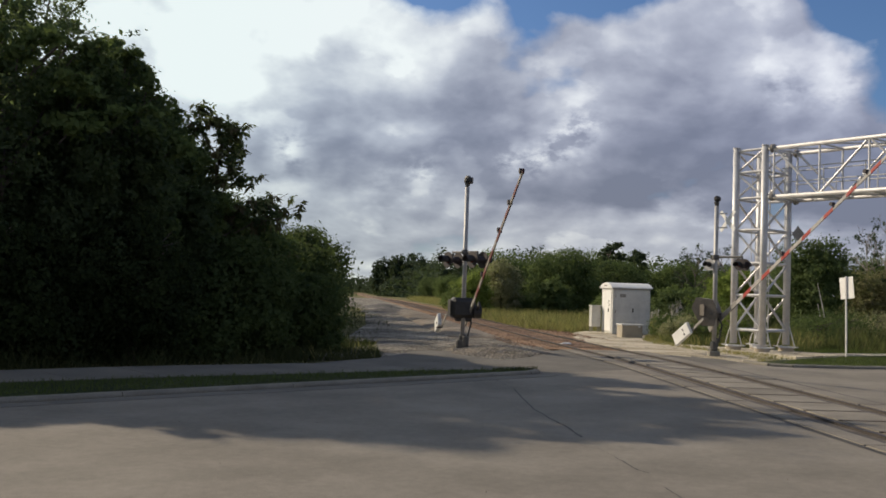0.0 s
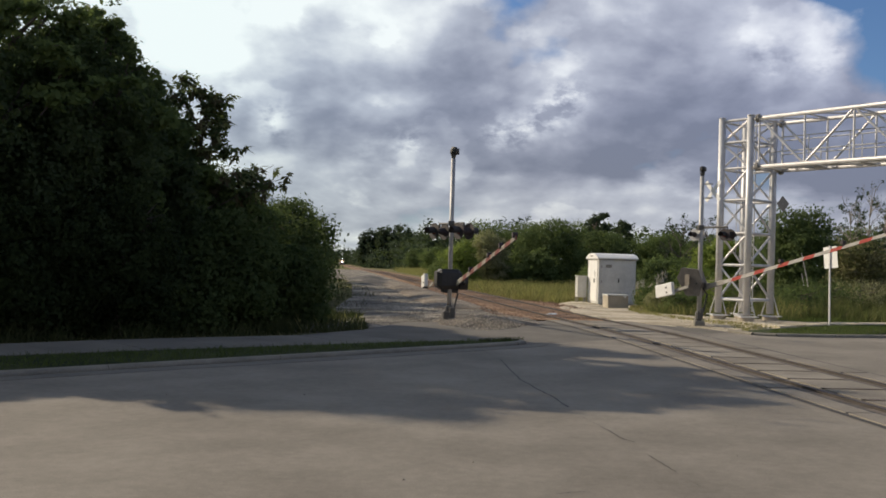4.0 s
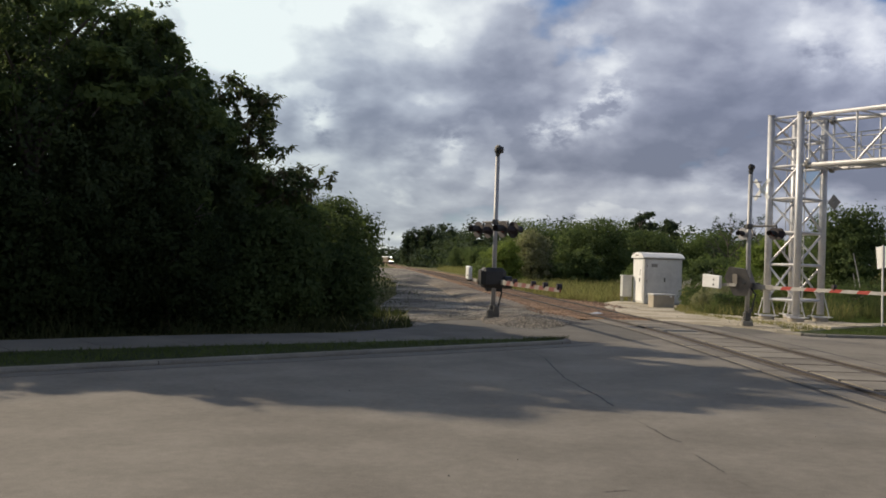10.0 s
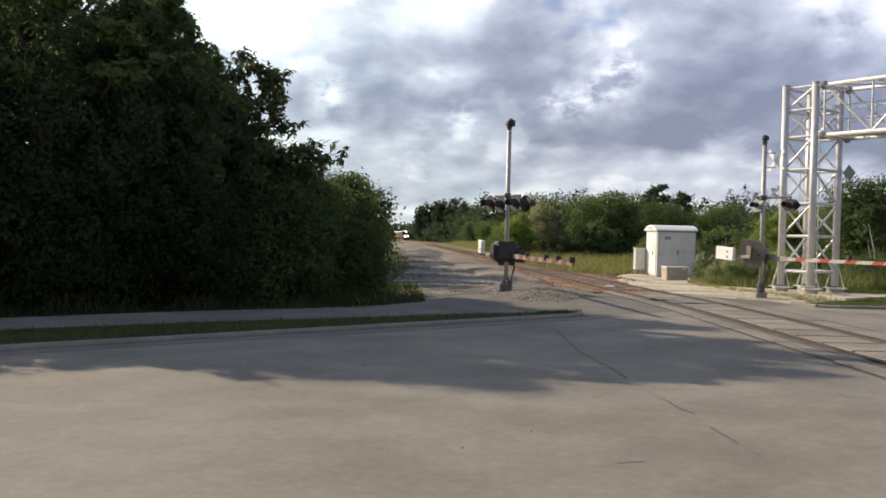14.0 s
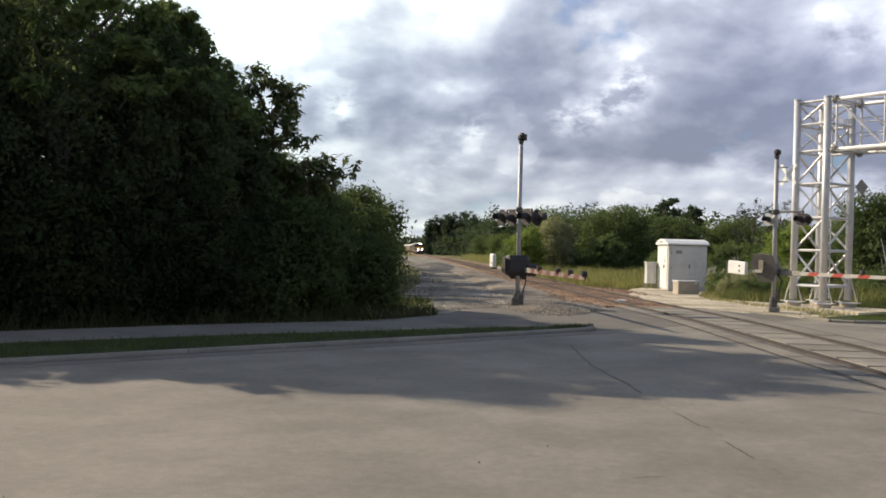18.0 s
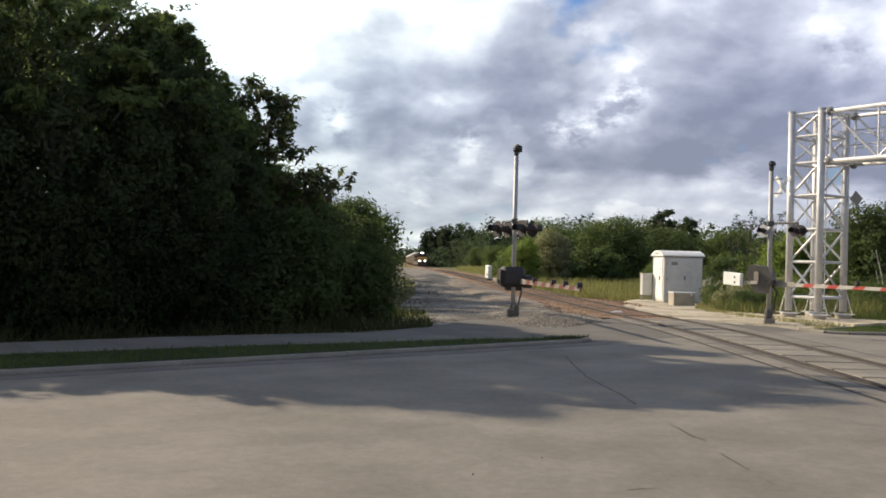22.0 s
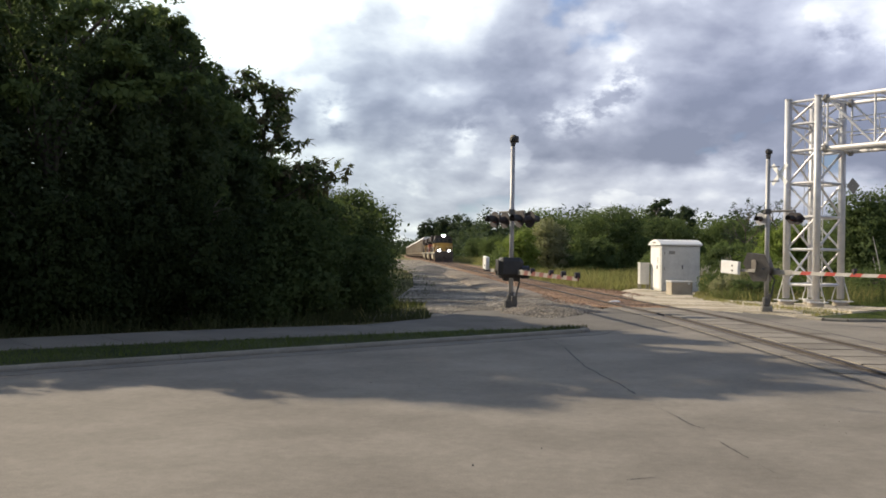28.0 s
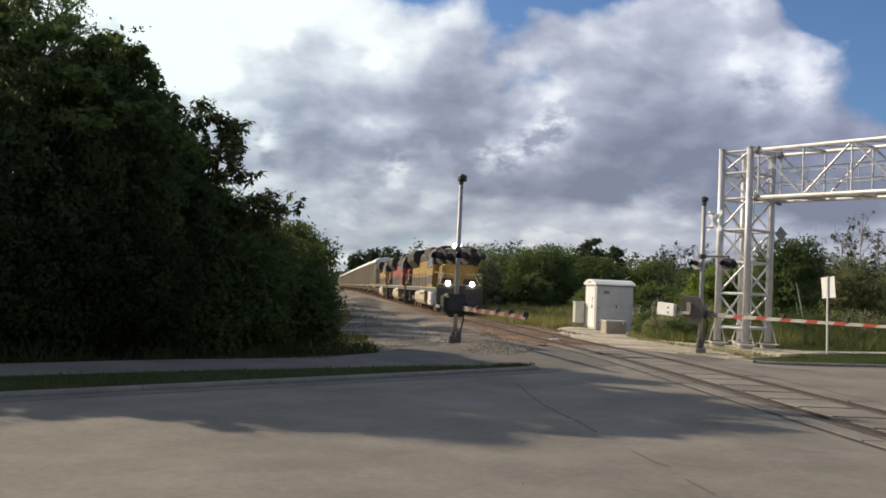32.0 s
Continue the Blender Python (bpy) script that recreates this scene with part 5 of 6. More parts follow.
def mound(name, at, rx, ry, height, mat, seed, label, base=-0.04):
    """A low heap with a rounded, uneven outline."""
    rnd = random.Random(seed)
    n, rings = 36, 10
    wave = [1 + 0.16 * math.sin(2 * a + seed) + 0.1 * math.sin(5 * a + 2 * seed) + rnd.uniform(-0.04, 0.04) for a in [2 * math.pi * i / n for i in range(n)]]
    pts = [(0, 0, height)]
    for k in range(1, rings + 1):
        f = k / rings
        for i in range(n):
            a = 2 * math.pi * i / n
            pts.append((math.cos(a) * rx * f * wave[i], math.sin(a) * ry * f * wave[i], height * (0.5 + 0.5 * math.cos(math.pi * f)) * rnd.uniform(0.88, 1.1) - 0.03 * (k == rings)))
    faces = [(0, 1 + i, 1 + (i + 1) % n) for i in range(n)] + [(1 + n * k + i, 1 + n * (k + 1) + i, 1 + n * (k + 1) + (i + 1) % n, 1 + n * k + (i + 1) % n) for k in range(rings - 1) for i in range(n)]
    ob = part(name, Mesh().add(pts, faces), mat, None, label, True, pose(at[0], at[1], base))
    return tagged(ob, category="heap", kind="stuff")


def gravel_bank():
    """The long uneven bank of pale gravel between yard and track."""
    me, n, ys = Mesh(), 11, [36 + 1.2 * i for i in range(42)]
    for y in ys:
        ends = min(1.0, (y - 36) / 6, (85.2 - y) / 8)
        top = 0.2 * ends * (0.85 + 0.3 * noise.noise((0.0, y * 0.06, 2.0)))
        left, right = -4.4 - 0.4 * noise.noise((5.0, y * 0.11, 1.0)), -1.75
        for j in range(n):
            f = j / (n - 1)
            z = top * math.sin(math.pi * min(1.0, f * 1.02)) ** 0.8 * (1 + 0.1 * noise.noise((f * 3, y * 0.5, 0.0))) - (0.09 if j in (0, n - 1) else 0.03)
            me.v.append(tuple(track_at(y, left + (right - left) * f, z)))
    me.f = [(n * i + j, n * i + j + 1, n * i + n + j + 1, n * i + n + j) for i in range(len(ys) - 1) for j in range(n - 1)]
    tagged(part("gravel_bank", me, M["bank"], None, "long low bank of pale gravel beside the track", True), category="bank", kind="stuff")


def gravel_stones():
    gravel_bank()
    # low mound of pale ballast where the rails leave the road, and heaps further out
    mound("ballast_mound", (-0.7, 27.6), 1.75, 3.8, 0.16, M["bank"], 1, "low mound of pale ballast beside the rails", -0.03)
    spots = scatter([(-2.1, 26.2), (-1.3, 24.6), (-0.5, 23.9), (0.2, 25.6), (0.8, 28.8), (0.4, 31.0), (-1.0, 31.6), (-2.4, 30.0)], 4600, 16, 0.0)
    far_off = np.minimum(1.0, np.hypot((spots[:, 0] + 0.7) / 1.6, (spots[:, 1] - 27.6) / 3.6))
    spots[:, 2] = 0.15 * (0.5 + 0.5 * np.cos(np.pi * far_off)) - 0.01
    stones("mound_stones", M["stone_pale"], spots, 0.032, 5, "pale broken stones on the ballast mound")
    mound("gravel_pile", (-11.9, 74), 2.0, 4.0, 0.3, M["grey_pile"], 2, "heap of grey gravel beside the track")
    mound("gravel_pile", (-14.8, 88), 2.6, 4.5, 0.42, M["grey_pile"], 3, "heap of grey gravel beside the track")
    stones("gravel_stones", M["stone"], scatter([(-5.4, 23.0), (-3.6, 23.2), (-2.9, 26.8), (-0.8, 27.8), (0.9, 29.0), (0.4, 34), (-1.2, 42), (-5.5, 64), (-11, 64), (-7.0, 40), (-5.6, 27)], 11000, 11, -0.03), 0.024, 1, "loose grey gravel beside the track")
    stones("ballast_stones", M["stone_rust"], scatter([tuple(track_at(y, s))[:2] for y, s in ((30.6, -2.5), (70, -2.4), (70, 2.6), (30.6, 2.6))], 7000, 12, -0.02), 0.045, 2, "loose rust-brown ballast between the ties")
    spots = scatter([(3.4, 31), (6.4, 27.8), (11, 31.4), (10, 37.5), (7.4, 46), (3.0, 47)], 500, 13, 0.0)
    spots[:, 2] = [sand_top(y) for y in spots[:, 1]]
    stones("sand_stones", M["stone"], spots, 0.03, 3, "scattered pale stones on the sandy verge")
    stones("road_grit", M["stone"], scatter(flat([kp(-20, -0.6), kp(8, -0.6), kp(8, -12), kp(-20, -12)]), 60, 14, 0.003), 0.010, 4, "scattered grit on the road")


# ---- crossing gates ----
def flasher(parent, at, facing, size=1.0, disc="flasher"):
    """One crossing lamp that looks along +x before the turn."""
    m = Matrix.Translation(at) @ Matrix.Rotation(radians(facing), 4, "Z") @ Matrix.Scale(size, 4)
    bg = Mesh().tube((0.0, 0, 0), (0.015, 0, 0), 0.26, 0.26, 24)
    lamp = part("flasher", bg, M[disc], parent, "black round lamp background" if disc == "flasher" else "pale bare metal lamp background", at=m)
    part("housing", Mesh().tube((-0.2, 0, 0), (0.0, 0, 0), 0.09, 0.13, 14), M["flasher"], lamp)
    part("lens", Mesh().tube((0.015, 0, 0), (0.045, 0, 0), 0.105, 0.09, 18), M["lens"], lamp, "dark red lens")
    hood = Mesh()
    n = 12
    for r in (0.125, 0.135):
        a = [(x, r * math.cos(t), r * math.sin(t)) for x in (0.015, 0.30) for t in [radians(-30 + 240 * i / n) for i in range(n + 1)]]
        hood.add(a, [(i, i + 1, n + 2 + i, n + 1 + i) for i in range(n)])
    part("hood", hood, M["black"], lamp, "black half-round hood")


def crossing_gate(at, label, height, arm_yaw, arm_len, cross_z, cross_half, cross_yaw, face, box_mat, plates, lamp_size=1.0, shift=0.0, mech_at=(-0.22, 0.0), bell_size=1.0, foot=0.32, thick=1.0):
    root = thing("crossing_gate", at, label, "crossing gate", "gates at the crossing")
    part("foundation", Mesh().box((0, 0, -0.1), (foot + 0.12, foot + 0.12, 0.24), None, 0.03), M["kerb"], root)
    base = Mesh().box((0, 0, 0.17), (foot, foot, 0.3), None, 0.05).box((0, 0, 0.38), (foot * 0.6, foot * 0.6, 0.2), None, 0.04).box((foot * 0.3, -foot * 0.3, 0.28), (foot * 0.5, foot * 0.5, 0.3), None, 0.03)
    part("base_box", base, M["dark"], root, "dark cast junction box at the pole's foot")
    for x, y in ((-0.5, -0.5), (0.5, -0.5), (0.5, 0.5), (-0.5, 0.5)):
        x, y = x * (foot + 0.04), y * (foot + 0.04)
        part("bolt", Mesh().tube((x, y, 0.0), (x, y, 0.09), 0.018, 0.018, 6), M["tan"], root)
    part("pole", Mesh().tube((0, 0, 0.2), (0, 0, height - 0.25), 0.072, 0.068, 14), M["alu"], root, "dull aluminium pole", True)
    # bell
    bell = part("bell", Mesh().tube((0, 0, height - 0.27), (0, 0, height - 0.12), 0.05, 0.09, 12), M["dark"], root, "dark electric bell on top of the pole")
    d = Matrix.Rotation(radians(face), 4, "Z").to_3x3() @ Vector((1, 0, 0))
    c = Vector((0, 0, height - 0.02))
    part("gong", Mesh().tube(c - d * 0.05, c + d * 0.03, 0.145 * bell_size, 0.145 * bell_size, 20).tube(c + d * 0.03, c + d * 0.09, 0.145 * bell_size, 0.05, 20), M["black"], bell)
    part("striker_box", Mesh().box(c - d * 0.11, (0.14 * bell_size, 0.16 * bell_size, 0.2 * bell_size), Matrix.Rotation(radians(face), 4, "Z"), 0.02), M["dark"], bell)
    # lamps
    w = Matrix.Rotation(radians(cross_yaw), 4, "Z").to_3x3() @ Vector((1, 0, 0))
    arm = part("crossarm", Mesh().tube(w * (shift - cross_half) + Vector((0, 0, cross_z)), w * (shift + cross_half) + Vector((0, 0, cross_z)), 0.035, 0.035, 10), M["dark"], root)
    part("clamp", Mesh().box((0, 0, cross_z), (0.2, 0.2, 0.16), None, 0.02), M["dark"], arm)
    for s in (-1, 1):
        p = w * (shift + s * cross_half) + Vector((0, 0, cross_z - 0.24))
        part("hanger", Mesh().tube(w * (shift + s * cross_half) + Vector((0, 0, cross_z)), p + Vector((0, 0, 0.1)), 0.03, 0.03, 8), M["dark"], arm)
        for turn in (0, 180):
            n = Matrix.Rotation(radians(face + turn), 4, "Z").to_3x3() @ Vector((1, 0, 0))
            flasher(root, p + n * 0.2 * lamp_size, face + turn, lamp_size, "alu" if plates > 1 and s < 0 else "flasher")
    # mechanism
    turn = Matrix.Rotation(radians(arm_yaw), 4, "Z")
    q = turn.to_3x3() @ Vector((0, 1, 0))
    back = turn.to_3x3() @ Vector((-0.12, 0, 0)) + Vector((*mech_at, 0))
    c = Vector((0, 0, 1.3)) + q * 0.2 + back
    if plates > 1:
        housing = Mesh().prism([(-0.44, 0.06), (-0.12, -0.5), (0.3, -0.5), (0.4, -0.05), (0.26, 0.34), (-0.3, 0.4)], -0.22, 0.22, Matrix.Translation(c) @ Matrix.Rotation(radians(-30), 4, "Z"))
    else:
        housing = Mesh().box(c, (0.72, 0.78, 0.64), turn, 0.12).box(c + q * 0.05 + Vector((0, 0, -0.36)), (0.4, 0.5, 0.12), turn, 0.03)
    mech = part("mechanism", housing, box_mat, root, "gate mechanism housing")
    part("mechanism_door", Mesh().box(Vector((0, 0, 1.3)) + q * 0.2 + back + turn.to_3x3() @ Vector((0, -0.26 if plates > 1 else -0.4, 0)), (0.36, 0.03, 0.36) if plates > 1 else (0.5, 0.03, 0.5), turn, 0.01), box_mat, mech)
    part("shaft", Mesh().tube(Vector((0, 0, 1.2)) - q * 0.2, Vector((0, 0, 1.2)) + q * 0.5, 0.028, 0.028, 12), M["dark"], mech)
    part("cable", Mesh().tube((0.14, 0.0, 0.3), (0.2, 0.05, 0.62), 0.026).tube((0.2, 0.05, 0.62), (0.26, 0.08, 0.85), 0.026).tube((0.26, 0.08, 0.85), (0.12, 0.06, 1.05), 0.026), M["black"], root, "black cable from the base to the mechanism")
    # arm, built along +x from its pivot
    gate = part("gate_arm", Mesh().box((0.25, 0, 0), (1.1, 0.05, 0.16), None, 0.015).box((-0.35, 0.0, 0), (0.8, 0.05, 0.2), None, 0.015), M["tan"], root, "red and white striped gate arm")
    if plates == 1:
        part("arm_hub", Mesh().tube((0.05, 0.1, 0), (0.05, 0.34, 0), 0.2, 0.2, 16).box((0.3, 0.2, 0), (0.5, 0.08, 0.16), None, 0.02), M["black"], gate, "black round hub of the arm")
    x, k = 0.6, 0
    paints = ("shaded_white", "shaded_red") if plates == 1 else ("arm_white", "red")
    while x < arm_len:
        length = min((0.48 if plates == 1 else 0.56) if k % 2 == 0 else (0.52 if plates == 1 else 0.40), arm_len - x)
        h = (0.112 - 0.04 * x / arm_len) * thick / 2
        lean = h if x + length < arm_len - 0.05 else 0.0
        front = 0.0 if k == 0 else h
        part("stripe", Mesh().prism([(x - front, -h), (x + length - lean, -h), (x + length + lean, h), (x + front, h)], -0.018, 0.018), M[paints[k % 2]], gate)
        x += length
        k += 1
    for f in (0.30, 0.62, 0.80, 0.985) if plates == 1 else (0.40, 0.68, 0.85):
        lx = arm_len * f
        r, z = (0.072, 0.085) if plates == 1 else (0.055, 0.125)
        part("arm_lamp", Mesh().tube((lx, -0.06, z), (lx, 0.06, z), r, r, 12).box((lx, 0, 0.06), (0.05, 0.055, 0.1)), M["flasher"], gate, "small dark red lamp on the arm")
    for s, dx in ((-0.72, 0.0),):
        s = s if plates > 1 else -0.8
        part("counterweight", Mesh().box((-1.2 + dx, s, 0.12 if plates > 1 else 0.26), (0.86 if plates > 1 else 0.6, 0.12, 0.42), Matrix.Rotation(radians(3), 4, "Y"), 0.02), M["white"], gate, "white counterweight block")
        for z in (-0.1, 0.06):
            part("counterweight_bolt", Mesh().tube((-1.05 + dx, s - 0.08, z + 0.12), (-1.05 + dx, s + 0.08, z + 0.12), 0.03, 0.03, 8), M["dark"], gate)
        part("counterweight_bracket", Mesh().box((-0.6, s + 0.1, 0.03), (0.9, 0.03, 0.1), None, 0.01), M["tan"], gate)
    if plates > 1:
        # crossed boards beside the pole
        c, along = Vector((0.32, -0.12, 4.17)), Vector((0.52, -0.854, 0))
        turned = Matrix.Rotation(math.atan2(along.y, along.x), 4, "Z")
        for k, tilt in enumerate((45, -45)):
            part("crossbuck_board", Mesh().box(c + Vector((0.01 * k, 0.012 * k, 0)), (0.88, 0.012, 0.135), turned @ Matrix.Rotation(radians(tilt), 4, "Y"), 0.003), M["white"], root, "white crossbuck board seen from behind")
        for z in (3.95, 4.4):
            part("crossbuck_bracket", Mesh().tube((0, 0, z), (c.x, c.y, z), 0.02, 0.02, 8), M["alu"], root)
    return root, gate


# ---- signal bridge over the road ----
def signal_bridge():
    a, w, u = Vector((8.27, 33.05, 0.0)), Vector((0.70, -0.714, 0)).normalized(), Vector((0.714, 0.70, 0)).normalized()
    root = thing("signal_bridge", pose(a.x, a.y, 0), "galvanised steel lattice tower with a truss beam over the road", "signal bridge")
    g = M["galv"]
    top, bottom, depth, side = 7.35, 5.5, 1.55, 1.16
    legs = [Vector((0, 0, 0)), -w * side, -w * side + u * depth, u * depth]
    for p in legs:
        leg = part("leg", Mesh().tube(p + Vector((0, 0, 0.25)), p + Vector((0, 0, top)), 0.125, 0.125, 14), g, root, "round steel leg", True)
        part("base_plate", Mesh().box(p + Vector((0, 0, 0.16)), (0.5, 0.5, 0.05), None, 0.01), g, leg)
        part("cap", Mesh().tube(p + Vector((0, 0, top)), p + Vector((0, 0, top + 0.03)), 0.14, 0.14, 14), g, leg)
        for s in (-0.55, 0.55):
            part("gusset", Mesh().tube(p + w * s * 0.62 + Vector((0, 0, 0.2)), p + w * s * 0.2 + Vector((0, 0, 0.95)), 0.022, 0.02, 8).box(p + w * s * 0.55 + Vector((0, 0, 0.18)), (0.3, 0.16, 0.03), Matrix.Rotation(math.atan2(w.y, w.x), 4, "Z")), g, leg)
        part("footing", Mesh().tube(p + Vector((0, 0, -0.3)), p + Vector((0, 0, 0.135)), 0.27, 0.27, 18), M["pale_concrete"], root, "round concrete footing")
    levels = [0.75, 2.0, 3.15, 4.35, 5.5, 6.45, 7.25]
    for p, q in zip(legs, legs[1:] + legs[:1]):
        for k, z in enumerate(levels):
            part("brace", Mesh().tube(p + Vector((0, 0, z)), q + Vector((0, 0, z)), 0.05, 0.05, 8), g, root)
            if k:
                lo, hi = (p, q) if k % 2 else (q, p)
                part("diagonal", Mesh().tube(lo + Vector((0, 0, levels[k - 1])), hi + Vector((0, 0, z)), 0.042, 0.042, 8), g, root)
    # beam
    length, panels = 17.0, 10
    step = length / panels
    beam = part("beam_chord", Mesh().tube(w * 0.1 + Vector((0, 0, bottom)), w * length + Vector((0, 0, bottom)), 0.074, 0.074, 12), g, root, "round chord of the beam", True)
    for p, z, r in ((u * depth, bottom, 0.07), (Vector(), top - 0.12, 0.072), (u * depth, top - 0.12, 0.07)):
        part("beam_chord", Mesh().tube(p + w * 0.1 + Vector((0, 0, z)), p + w * length + Vector((0, 0, z)), r, r, 12), g, root, "round chord of the beam", True)
    for p in (Vector(), u * depth):
        for z in (bottom, top - 0.12):
            part("flange", Mesh().tube(p + w * 0.25 + Vector((0, 0, z)), p + w * 0.29 + Vector((0, 0, z)), 0.15, 0.15, 14).tube(p + w * 0.31 + Vector((0, 0, z)), p + w * 0.35 + Vector((0, 0, z)), 0.15, 0.15, 14), M["tan"], root, "grey bolted flange of the beam")
        for k in range(panels + 1):
            part("beam_post", Mesh().tube(p + w * (k * step + 0.35) + Vector((0, 0, bottom)), p + w * (k * step + 0.35) + Vector((0, 0, top - 0.12)), 0.038, 0.038, 8), g, root)
            if k < panels:
                lo, hi = (bottom, top - 0.12) if k % 2 else (top - 0.12, bottom)
                part("beam_diagonal", Mesh().tube(p + w * (k * step + 0.35) + Vector((0, 0, lo)), p + w * ((k + 1) * step + 0.35) + Vector((0, 0, hi)), 0.042, 0.042, 8), g, root)
    for k in range(panels + 1):
        for z in (bottom, top - 0.12):
            part("beam_strut", Mesh().tube(w * (k * step + 0.35) + Vector((0, 0, z)), u * depth + w * (k * step + 0.35) + Vector((0, 0, z)), 0.036, 0.036, 8), g, root)
            if k < panels:
                part("beam_lacing", Mesh().tube(w * (k * step + 0.35) + Vector((0, 0, z)), u * depth + w * ((k + 1) * step + 0.35) + Vector((0, 0, z)), 0.03, 0.03, 8), g, root)
    for p in (u * 0.45, u * 1.3):
        for z in (bottom + 0.55, bottom + 1.05):
            part("handrail", Mesh().tube(p + w * 0.4 + Vector((0, 0, z)), p + w * length + Vector((0, 0, z)), 0.022, 0.022, 8), g, root)
        for k in range(12):
            part("rail_post", Mesh().tube(p + w * (0.5 + k * 1.45) + Vector((0, 0, bottom + 0.04)), p + w * (0.5 + k * 1.45) + Vector((0, 0, bottom + 1.05)), 0.02, 0.02, 6), g, root)
    for k in range(9):
        part("walkway_slat", Mesh().box(u * (0.5 + 0.09 * k) + w * length / 2 + Vector((0, 0, bottom + 0.02)), (length - 0.6, 0.02, 0.04), Matrix.Rotation(math.atan2(w.y, w.x), 4, "Z")), g, root, "steel slat of the walkway inside the beam")
    # caged ladder inside the tower
    foot = -w * 0.75 + u * 1.25
    ladder = part("ladder", Mesh().tube(foot - w * 0.2 + Vector((0, 0, 0.3)), foot - w * 0.2 + Vector((0, 0, top)), 0.022, 0.022, 6).tube(foot + w * 0.2 + Vector((0, 0, 0.3)), foot + w * 0.2 + Vector((0, 0, top)), 0.022, 0.022, 6), g, root, "thin steel ladder inside the tower")
    for k in range(22):
        part("rung", Mesh().tube(foot - w * 0.2 + Vector((0, 0, 0.45 + 0.31 * k)), foot + w * 0.2 + Vector((0, 0, 0.45 + 0.31 * k)), 0.012, 0.012, 6), g, ladder)
    for d in (-w * 0.32 - u * 0.35, -u * 0.6, w * 0.32 - u * 0.35):
        part("cage_bar", Mesh().tube(foot + d + Vector((0, 0, 2.3)), foot + d + Vector((0, 0, top)), 0.014, 0.014, 6), g, ladder)
    # the back of a sign on the rear leg
    q = legs[3] + Vector((0.36, -0.05, 4.3))
    part("sign_back", Mesh().box(q, (0.42, 0.02, 0.42), Matrix.Rotation(radians(28), 4, "Z") @ Matrix.Rotation(radians(40), 4, "Y"), 0.004), M["tan"], root, "grey back of a diamond-shaped sign")
    part("sign_arm", Mesh().tube(legs[3] + Vector((0, 0, 4.4)), q, 0.025, 0.025, 8), g, root)
    # the legs at the beam's far end
    for p in (w * (length - 0.2), w * (length - 0.2) + u * depth, w * (length + 1.0), w * (length + 1.0) + u * depth):
        part("leg", Mesh().tube(p + Vector((0, 0, 0.0)), p + Vector((0, 0, top)), 0.125, 0.125, 14), g, root, smooth=True)
    return root


